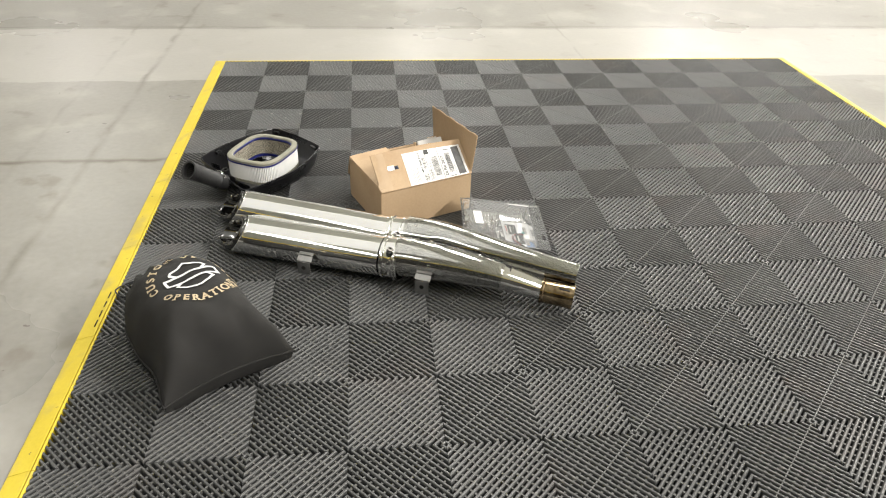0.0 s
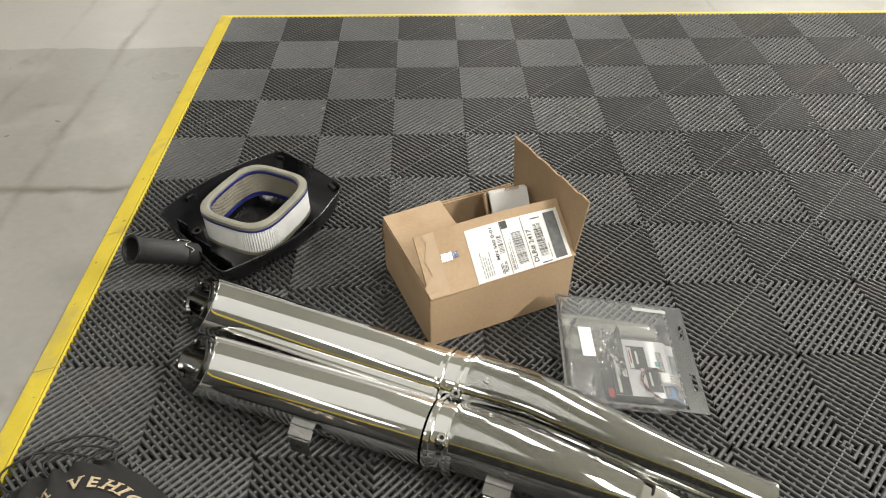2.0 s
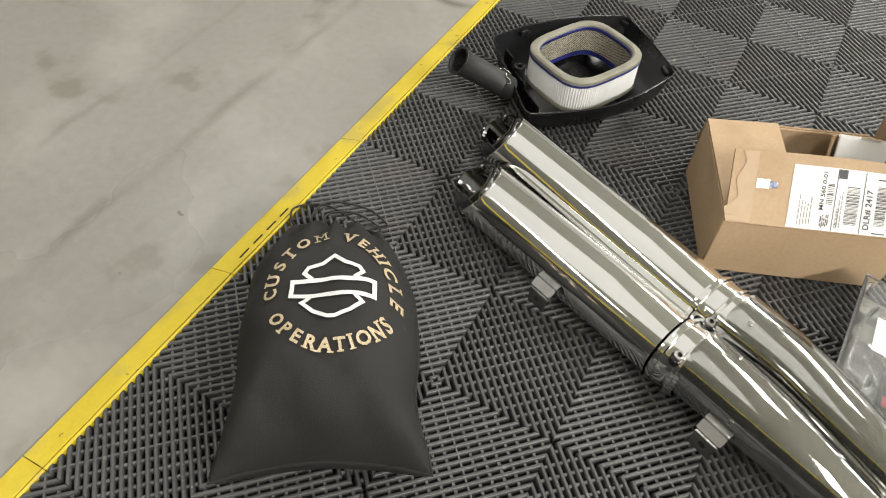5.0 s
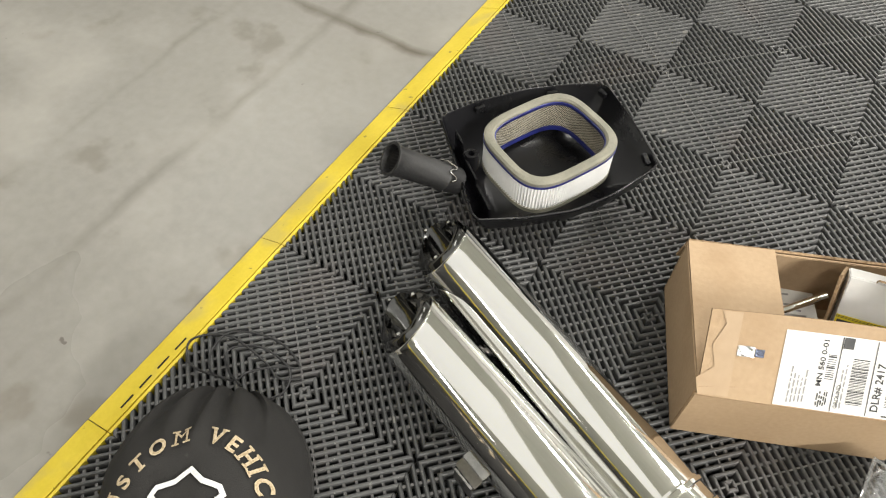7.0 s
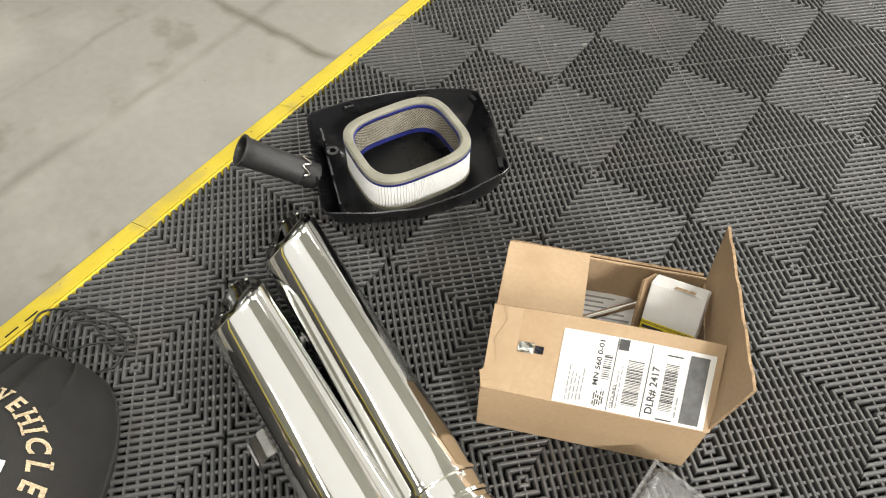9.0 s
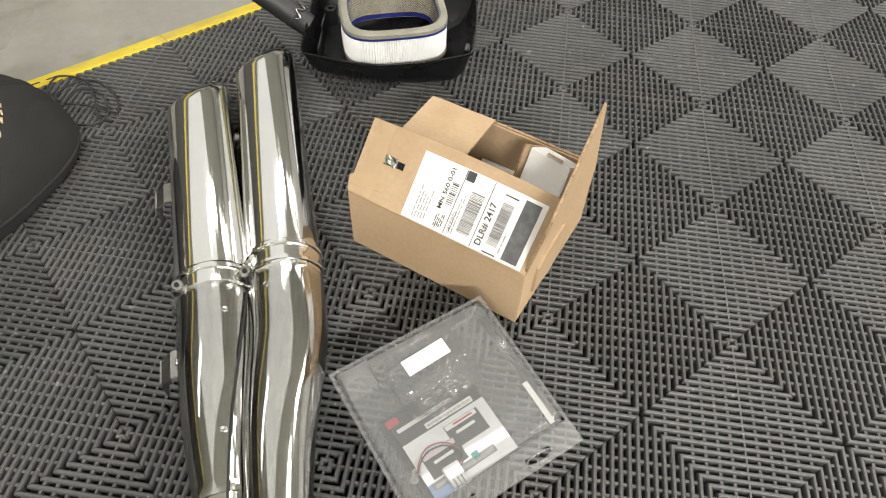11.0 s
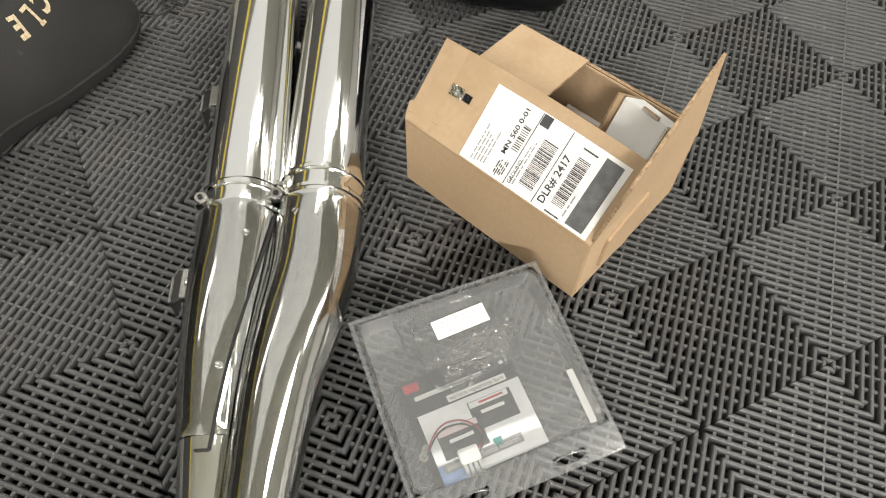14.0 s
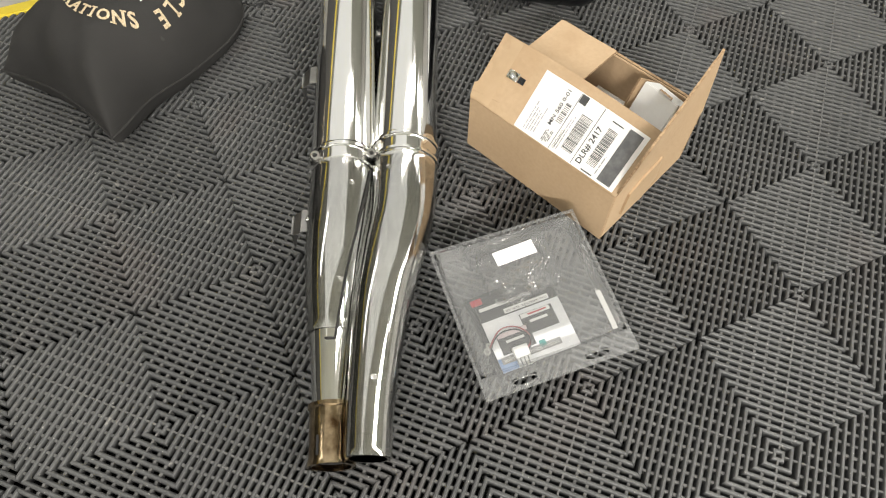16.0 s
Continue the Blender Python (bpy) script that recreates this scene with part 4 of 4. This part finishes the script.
def oval_band(rows, name, mat, parent, label="", n=120, wave=0.0, smooth=True):
    bm = bmesh.new()
    rs = []
    for grow, z in rows:
        ring = oval(grow, z, n)
        if wave:
            ring = [p * (1 + wave * (1 if k % 2 else -1)) for k, p in enumerate(ring)]
            ring = [Vector((p.x, p.y, z)) for p in ring]
        rs.append([bm.verts.new(p) for p in ring])
    for r0, r1 in zip(rs, rs[1:] + ([rs[0]] if len(rs) > 2 else [])):
        for k in range(n):
            bm.faces.new((r0[k], r0[(k + 1) % n], r1[(k + 1) % n], r1[k]))
    return part(name, bm, mat, parent, label, smooth)


ZB, ZT = 0.040, 0.084
oval_band([(-0.0125, ZT), (-0.0125, ZT + 0.006), (-0.010, ZT + 0.0085), (-0.003, ZT + 0.0085), (0.0, ZT + 0.006), (0.0, ZT)], "gasket", gasket, filt, "grey-green rubber gasket")
oval_band([(-0.0125, ZB - 0.006), (-0.0125, ZB), (0.0, ZB), (0.0, ZB - 0.006)], "gasket", gasket, filt, "grey-green rubber gasket")
oval_band([(-0.0018, ZB), (-0.0018, ZT - 0.002)], "pleats", pleat_paper, filt, "white pleated paper", 260, 0.016, False)
oval_band([(-0.0138, ZT - 0.001), (-0.0138, ZT + 0.003), (-0.0115, ZT + 0.004), (-0.0115, ZT - 0.001)], "seal_line", blue_seal, filt, "blue sealant bead")
oval_band([(-0.004, ZT - 0.003), (0.0005, ZT - 0.003), (0.0005, ZT + 0.0006), (-0.004, ZT + 0.0006)], "seal_line", blue_seal, filt, "blue sealant bead")
oval_band([(-0.0145, ZB - 0.004), (-0.0145, ZB + 0.0015), (-0.0115, ZB + 0.0015), (-0.0115, ZB - 0.004)], "seal_line", blue_seal, filt, "blue sealant bead")
# media tinted near black, for the shade in the mesh holes
oval_band([(-0.0112, ZB), (-0.0112, ZT)], "media", mesh_shade, filt, "filter media coloured dark for the shade behind the mesh")
# expanded metal mesh on the inside: slanting wires both ways
bm = bmesh.new()
inner = oval(-0.0128, 0, 116)
for k in range(116):
    for step in (1, -1):
        zs = [ZB + 0.003 + (ZT - ZB - 0.006) * q / 12 for q in range(13)]
        prev = None
        for q, z in enumerate(zs):
            p = inner[(k + step * (q % 2)) % 116]
            nxt = inner[(k + step * (q % 2) + 1) % 116]
            side = (nxt - p).normalized() * 0.00062
            row = [bm.verts.new(Vector((p.x, p.y, z)) - side), bm.verts.new(Vector((p.x, p.y, z)) + side)]
            if prev:
                bm.faces.new((prev[0], prev[1], row[1], row[0]))
            prev = row
part("inner_mesh", bm, mesh_wire, filt, "fine expanded metal mesh")

# ---- the stuffed drawstring bag ----
BAG_O, BAG_T = Vector((0.272, -1.092, 0)), Vector((0.097, -0.814, 0))
BAG_L = (BAG_T - BAG_O).length
b_dir = (BAG_T - BAG_O).normalized()
b_side = Vector((b_dir.y, -b_dir.x, 0))
bag = thing("drawstring_bag", pose(0, 0, 0), "stuffed black fabric drawstring bag with white and gold embroidery", "bag")


def bag_half(b):
    w = 0.112 + (0.098 - 0.112) * min(1, b / 0.75)
    w -= 0.010 * math.sin(math.pi * min(1, b / 0.5)) ** 2
    if b > 0.66:
        f = (b - 0.66) / 0.34
        w *= math.sqrt(max(0.0, 1 - 0.93 * f * f))
    return w


def bag_swell(a, b):
    ea = max(0.0, 1 - abs(a) ** 3.4) ** 0.62
    eb = max(0.0, 1 - abs((b - 0.52) / 0.52) ** 5.0) ** 0.62 if b < 0.52 else max(0.0, 1 - ((b - 0.52) / 0.48) ** 2.6) ** 0.60
    return ea * eb


def bag_point(a, b, lift=0.0, under=False):
    """a across, -1 to 1; b along, 0 at the sewn end, 1 at the gathered neck."""
    s = b * BAG_L + 0.018 * (1 - a * a) * (1 - b) ** 5
    p = BAG_O + b_dir * s + b_side * a * bag_half(b)
    k = bag_swell(a, b)
    seam = 0.042 * (1 - b) + 0.022 * b
    wr = noise.noise(Vector((p.x * 16, p.y * 16, 2.0))) * 0.008 + noise.noise(Vector((p.x * 45, p.y * 45, 5.0))) * 0.0022
    gather = 0.010 * math.sin(a * 19 + 2 * noise.noise(Vector((a * 3, b * 4, 0)))) * max(0.0, (b - 0.62) / 0.38) ** 1.3
    fold = 0.006 * math.sin(a * 9 + b * 15) * max(0.0, 1 - b / 0.35) ** 1.5
    if under:
        return Vector((p.x, p.y, max(0.001, seam * (1 - k ** 0.35) + 0.001)))
    return Vector((p.x, p.y, max(0.004, seam + 0.116 * k + (wr + gather + fold) * min(1, k * 2.5) + lift)))


bm = bmesh.new()
NA, NB = 72, 96
top = [[bm.verts.new(bag_point(-1 + 2 * i / NA, j / NB)) for j in range(NB + 1)] for i in range(NA + 1)]
bot = [[top[i][j] if i in (0, NA) or j in (0, NB) else bm.verts.new(bag_point(-1 + 2 * i / NA, j / NB, 0, True)) for j in range(NB + 1)] for i in range(NA + 1)]
for g in (top, bot):
    for i in range(NA):
        for j in range(NB):
            try:
                bm.faces.new((g[i][j], g[i + 1][j], g[i + 1][j + 1], g[i][j + 1]))
            except ValueError:
                pass
bag_body = part("bag_body", bm, fabric, bag, "", True)
# seams along the sewn edges
seam = [(*bag_point(-1, k / 20, 0.0), 0.0022) for k in range(19, -1, -1)] + [(*bag_point(-1 + k / 10, 0, 0.0), 0.0022) for k in range(1, 21)] + [(*bag_point(1, k / 20, 0.0), 0.0022) for k in range(1, 20)]
part("seam", sweep(seam, 8, cap=True), fabric, bag, "", True)

LOGO_A, LOGO_B, RING_R = 0.13, 0.492, 0.0650


def on_bag(bm, lift=0.0028):
    """Lays flat work, in metres round the badge's middle, on the bag's top."""
    for v in bm.verts:
        s = LOGO_B * BAG_L + v.co.y * 1.17
        b = s / BAG_L
        a = (LOGO_A * bag_half(LOGO_B) + v.co.x) / bag_half(b)
        z = v.co.z
        v.co = bag_point(a, b, lift + z)
    return bm


def stroke(pts, w, closed=True):
    """A flat outline of even width with mitred corners, cut into short lengths so that it can bend."""
    bm = bmesh.new()
    p = [Vector((*q, 0)) for q in pts]
    n = len(p)
    rows = []
    for k in range(n):
        a = p[k - 1] if closed or k else p[0] * 2 - p[1]
        b = p[(k + 1) % n] if closed or k < n - 1 else p[k] * 2 - p[k - 1]
        d0, d1 = (p[k] - a).normalized(), (b - p[k]).normalized()
        n0, n1 = Vector((-d0.y, d0.x, 0)), Vector((-d1.y, d1.x, 0))
        mid_ = (n0 + n1).normalized()
        off = mid_ * (w / 2 / max(0.45, mid_.dot(n0)))
        rows.append((p[k] - off, p[k] + off))
    full = []
    for k in range(n if closed else n - 1):
        (a0, a1), (b0, b1) = rows[k], rows[(k + 1) % n]
        m = max(2, int((b0 - a0).length / 0.005))
        full += [(a0.lerp(b0, q / m), a1.lerp(b1, q / m)) for q in range(m)]
    if not closed:
        full.append(rows[-1])
    vs = [(bm.verts.new(a), bm.verts.new(b)) for a, b in full]
    for k in range(len(vs) if closed else len(vs) - 1):
        (a0, a1), (b0, b1) = vs[k], vs[(k + 1) % len(vs)]
        bm.faces.new((a0, a1, b1, b0))
    return bm


# where the letters carry slab feet: share of the width, foot 0 or head 1
SERIFS = {"T": ((0.5, 0),), "M": ((0.08, 0), (0.92, 0), (0.08, 1), (0.92, 1)), "V": ((0.08, 1), (0.92, 1)), "H": ((0.08, 0), (0.92, 0), (0.08, 1), (0.92, 1)),
          "I": ((0.5, 0), (0.5, 1)), "L": ((0.12, 1),), "P": ((0.14, 0),), "R": ((0.14, 0), (0.9, 0)), "A": ((0.08, 0), (0.92, 0)), "N": ((0.08, 0), (0.92, 1)), "U": ((0.1, 1), (0.9, 1))}


def arc_text(word, a0, a1, radius, size, inward):
    """Letters set round a circle from the angle a0 to a1; inward: their feet point away from the middle."""
    bm = bmesh.new()
    widths = [0.55 if c in "I" else 0.75 if c == " " else 1.25 if c in "MO" else 1.0 for c in word]
    total, run = sum(widths), 0.0
    for c, w in zip(word, widths):
        ang = radians(a0 + (a1 - a0) * (run + w / 2) / total)
        run += w
        if c == " ":
            continue
        m = Matrix.Translation((radius * math.cos(ang), radius * math.sin(ang), 0)) @ Matrix.Rotation(ang + (radians(90) if inward else radians(-90)), 4, "Z")
        tmp = text_bm(c, size, None, None, 0.0 if c == "M" else 0.0006)
        xs_, ys_ = [v.co.x for v in tmp.verts], [v.co.y for v in tmp.verts]
        for fx, fy in SERIFS.get(c, ()):
            x = min(xs_) + fx * (max(xs_) - min(xs_))
            y = max(ys_) if fy else min(ys_)
            rect(tmp, x - size * 0.17, x + size * 0.17, y - size * 0.045, y + size * 0.045, 0.0003)
        tmp.transform(m)
        bmesh.ops.triangulate(tmp, faces=tmp.faces[:])
        merge(bm, tmp)
    return bm


part("badge", on_bag(stroke([(-0.043, -0.0085), (0.043, -0.0085), (0.043, 0.0085), (-0.043, 0.0085)], 0.0046)), thread_white, bag, "white embroidered bar outline")
part("badge", on_bag(stroke([(-0.022, 0.010), (-0.031, 0.017), (-0.027, 0.023), (-0.012, 0.027), (0.0, 0.036), (0.012, 0.027), (0.027, 0.023), (0.031, 0.017), (0.022, 0.010)], 0.0042, False)), thread_white, bag, "white embroidered crest outline")
part("badge", on_bag(stroke([(-0.023, -0.010), (-0.031, -0.017), (-0.019, -0.027), (-0.004, -0.034), (0.004, -0.034), (0.019, -0.027), (0.031, -0.017), (0.023, -0.010)], 0.0042, False)), thread_white, bag, "white embroidered crest outline")
part("embroidered_text", on_bag(arc_text("CUSTOM VEHICLE", 190, -10, RING_R, 0.0188, False)), thread_gold, bag, "gold embroidered words")
part("embroidered_text", on_bag(arc_text("OPERATIONS", 205, 335, RING_R, 0.0188, True)), thread_gold, bag, "gold embroidered words")
# drawstring loops at the neck
for pts in ([(0.085, -0.800, 0.022), (0.050, -0.802, 0.010), (0.028, -0.780, 0.004), (0.028, -0.750, 0.003), (0.057, -0.733, 0.003), (0.095, -0.728, 0.003), (0.130, -0.741, 0.003), (0.108, -0.754, 0.004), (0.086, -0.778, 0.008), (0.086, -0.796, 0.018)],
            [(0.094, -0.800, 0.022), (0.062, -0.788, 0.006), (0.044, -0.766, 0.003), (0.075, -0.745, 0.0045), (0.120, -0.749, 0.003), (0.134, -0.774, 0.003), (0.122, -0.796, 0.004)],
            [(0.076, -0.802, 0.020), (0.020, -0.806, 0.004), (-0.004, -0.784, 0.003), (0.012, -0.762, 0.003), (0.040, -0.752, 0.004), (0.090, -0.757, 0.003), (0.118, -0.765, 0.003), (0.142, -0.752, 0.003)]):
    part("drawstring", sweep(smooth_path([(*p, 0.0014) for p in pts], 8), 8, cap=True), rubber, bag, "thin black cord", True)

# ---- clear clamshell pack ----
PK = 0.190
pack = thing("clamshell_pack", pose(0.7035, -0.6225, 0.0, 0, 0, -4.0) @ pose(0, 0, 0, 0, 7, 0), "clear plastic clamshell package with a leaflet, wiring and small parts inside", "package")
HP = PK / 2
ZF = 0.050


def tray(x0, x1, y0, y1, z0, z1, slope=0.004, r=0.010, top=True):
    """An open thin moulded tray with rounded corners and sloping walls."""
    bm = bmesh.new()

    def ring(inset, z):
        out = []
        for cx, cy, a0 in ((x1 - r - inset, y1 - r - inset, 0), (x0 + r + inset, y1 - r - inset, 90), (x0 + r + inset, y0 + r + inset, 180), (x1 - r - inset, y0 + r + inset, 270)):
            for k in range(6):
                a = radians(a0 + 90 * k / 5)
                out.append(bm.verts.new((cx + r * math.cos(a), cy + r * math.sin(a), z)))
        return out
    rings = [ring(0, z0), ring(slope * 0.7, z0 + (z1 - z0) * 0.85), ring(slope * 1.1, z0 + (z1 - z0) * 0.97), ring(slope * 1.8, z1)]
    n = len(rings[0])
    for a, b in zip(rings, rings[1:]):
        for k in range(n):
            bm.faces.new((a[k], a[(k + 1) % n], b[(k + 1) % n], b[k]))
    if top:
        bm.faces.new(rings[-1])
    return bm


# x runs from the edge beside the carton's corner to the edge with the hanging holes
part("upper_shell", tray(0.004, PK - 0.026, -HP + 0.004, HP - 0.004, ZF, ZF + 0.007), clear_plastic, pack, "", True)
part("lower_shell", tray(0.006, PK - 0.029, -HP + 0.006, HP - 0.006, ZF - 0.001, ZF - 0.024), clear_plastic, pack, "", True)
part("inner_blister", tray(0.016, 0.086, -0.044, 0.044, ZF + 0.0065, 0.0128, 0.005), clear_plastic, pack, "", True)
part("inner_blister", tray(0.006, 0.040, -0.089, -0.054, ZF + 0.0068, ZF - 0.002, 0.003, 0.003), clear_plastic, pack, "", True)
# flange with two hanging holes on its far side
fb = bmesh.new()
outer = [(0, -HP), (PK, -HP), (PK, HP), (0, HP)]
inner_ = [(0.004, -HP + 0.004), (PK - 0.026, -HP + 0.004), (PK - 0.026, HP - 0.004), (0.004, HP - 0.004)]
vo = [fb.verts.new((x, y, ZF)) for x, y in outer]
vi = [fb.verts.new((x, y, ZF)) for x, y in inner_]
for k in range(4):
    if k == 1:
        continue
    fb.faces.new((vo[k], vo[(k + 1) % 4], vi[(k + 1) % 4], vi[k]))
cuts = [-HP, -0.060, -0.030, 0.030, 0.060, HP]
xs = [PK - 0.026, PK - 0.014, PK - 0.005, PK]
for i in range(3):
    for j in range(5):
        if i == 1 and j in (1, 3):
            continue
        rect(fb, xs[i], xs[i + 1], cuts[j], cuts[j + 1], ZF)
bmesh.ops.remove_doubles(fb, verts=fb.verts[:], dist=0.0005)
thicken(fb, 0.0012)
part("flange", fb, clear_plastic, pack, "clear plastic rim with two hanging slots")
for y in (-0.045, 0.045):
    pts = [(PK - 0.009 + 0.0042 * math.cos(a), y + 0.0155 * math.sin(a), ZF + 0.0012, 0.0009) for a in [2 * math.pi * k / 24 for k in range(25)]]
    part("slot_rim", sweep(pts, 6), clear_plastic, pack, "", True)
# contents
ZC = 0.030
dark = thing("dark_leaflet", pack.matrix_world @ pose(0.112, -0.034, ZC - 0.002, 0, 0, 3), "dark printed leaflet inside the clear pack", "leaflet")
part("sheet", box(-0.050, 0.050, -0.036, 0.050, -0.0006, 0), card_dark, dark)
part("red_mark", box(-0.046, -0.038, -0.030, -0.016, 0.0001, 0.0004), red_print, dark)
leaflet = thing("warranty_leaflet", pack.matrix_world @ pose(0.118, -0.0125, ZC + 0.002, 0, 0, 92), "grey printed warranty leaflet inside the clear pack", "leaflet")
part("sheet", box(-0.050, 0.050, -0.043, 0.043, -0.0006, 0), card_grey, leaflet)
part("header_band", box(-0.050, 0.050, 0.021, 0.043, 0.0001, 0.0004), card_dark, leaflet)
part("title_bar", box(-0.0465, 0.0205, 0.0342, 0.0384, 0.0005, 0.0008), white_plastic, leaflet)
part("subtitle_band", box(-0.019, 0.039, 0.0225, 0.0288, 0.0005, 0.0008, 0.0002), white_plastic, leaflet)
part("text", text_bm("warranty registration form", 0.0058, pose(0.010, 0.0255, 0.0011), 0.054), ink, leaflet)
part("blue_corner", box(-0.050, -0.018, -0.043, -0.026, 0.0001, 0.0004), card_blue, leaflet)
part("support_band", box(-0.046, 0.030, -0.034, -0.026, 0.0005, 0.0008), grey_ink, leaflet)
part("text", text_bm("unlimited technical support", 0.0072, pose(-0.008, -0.0300, 0.0011), 0.070), white_plastic, leaflet)
for x, y in ((0.0155, 0.0035), (-0.021, -0.010)):
    part("unit_picture", box(x - 0.020, x + 0.022, y - 0.014, y + 0.012, 0.0005, 0.0008), ink, leaflet)
    part("unit_top", box(x - 0.019, x + 0.019, y + 0.0062, y + 0.0115, 0.0009, 0.0011), white_plastic if x > 0 else pink_print, leaflet)
    part("unit_plate", box(x - 0.013, x + 0.015, y - 0.004, y + 0.004, 0.0012, 0.0014), ink, leaflet)
    part("unit_bar", box(x - 0.011, x + 0.012, y - 0.0016, y + 0.0016, 0.0015, 0.0017), white_plastic, leaflet)
part("teal_patch", box(0.004, 0.012, -0.030, -0.022, 0.0005, 0.0008), teal_print, leaflet)
part("red_mark", box(0.006, 0.030, 0.0115, 0.0135, 0.0009, 0.0012), red_print, leaflet)
stick = thing("sticker", pack.matrix_world @ pose(0.0355, 0.001, ZF + 0.0080, 0, 0, 93), "white printed sticker on the clear pack", "sticker")
part("sheet", box(-0.026, 0.026, -0.009, 0.009, -0.0002, 0.0002), paper, stick)
pr = bmesh.new()
rnd = random.Random(6)
for k in range(3):
    x = -0.02
    while x < 0.02:
        w = rnd.uniform(0.003, 0.007)
        rect(pr, x, x + w, 0.0045 - k * 0.0045, 0.0054 - k * 0.0045, 0.0005)
        x += w + 0.0015
part("print_lines", pr, sticker_grey, stick)
tag = thing("sticker", pack.matrix_world @ pose(0.136, 0.0755, ZF + 0.0080, 0, 0, 0), "plain pale grey sticker on the clear pack", "sticker")
part("sheet", box(-0.025, 0.025, -0.0032, 0.0032, -0.0002, 0.0002), sticker_grey, tag)
# small bag of screws
sbag = thing("parts_bag", pack.matrix_world @ pose(0.066, 0.014, 0.042, 0, 0, 10), "crinkled clear bag of small screws in the pack", "bag")
bm = bmesh.new()
g = [[bm.verts.new((-0.020 + 0.040 * i / 14, -0.045 + 0.075 * j / 20, 0.006 * math.sin(math.pi * i / 14) * math.sin(math.pi * j / 20) + 0.006 * noise.noise(Vector((i * 0.7, j * 0.7, 1))))) for j in range(21)] for i in range(15)]
for i in range(14):
    for j in range(20):
        bm.faces.new((g[i][j], g[i + 1][j], g[i + 1][j + 1], g[i][j + 1]))
part("film", bm, clear_bag, sbag)
for k in range(7):
    m = pose(rnd.uniform(-0.012, 0.010), rnd.uniform(-0.03, 0.015), -0.002, 90, 0, rnd.uniform(0, 180))
    part("screw", disc_stack([(-0.006, 0.0012), (0.004, 0.0012), (0.004, 0.0026), (0.006, 0.002)], m, 8), satin_steel, sbag)
# wiring on the leaflet
loom = thing("wiring_lead", pack.matrix_world @ pose(0, 0, ZC + 0.005, 0, 0, 0), "thin red and black wires with a white connector", "cable")
LOOP = [(0.131, -0.066), (0.122, -0.058), (0.116, -0.050), (0.113, -0.040), (0.116, -0.026), (0.127, -0.016), (0.139, -0.018), (0.146, -0.028)]
part("wire", sweep(smooth_path([(x, y, 0.002 + 0.003 * math.sin(k), 0.0008) for k, (x, y) in enumerate(LOOP)], 6), 6), wire_red, loom, "thin red wire", True)
part("wire", sweep(smooth_path([(x + 0.003, y - 0.001, 0.001 + 0.002 * math.cos(k), 0.0008) for k, (x, y) in enumerate(LOOP)], 6), 6), rubber, loom, "thin black wire", True)
con = bmesh.new()
add_box(con, 0.139, 0.153, -0.042, -0.024, -0.002, 0.006, None, 0.0008)
for k in range(4):
    add_box(con, 0.153, 0.163, -0.041 + k * 0.0045, -0.0380 + k * 0.0045, -0.001, 0.004)
part("connector", con, white_plastic, loom, "white plastic connector")
for x, y in ((0.134, -0.0705), (0.1285, -0.0660)):
    part("ring_terminal", disc_stack([(0, 0.0042), (0.001, 0.0042), (0.001, 0.002), (0.0, 0.002)], pose(x, y, 0.002), 14), satin_steel, loom)
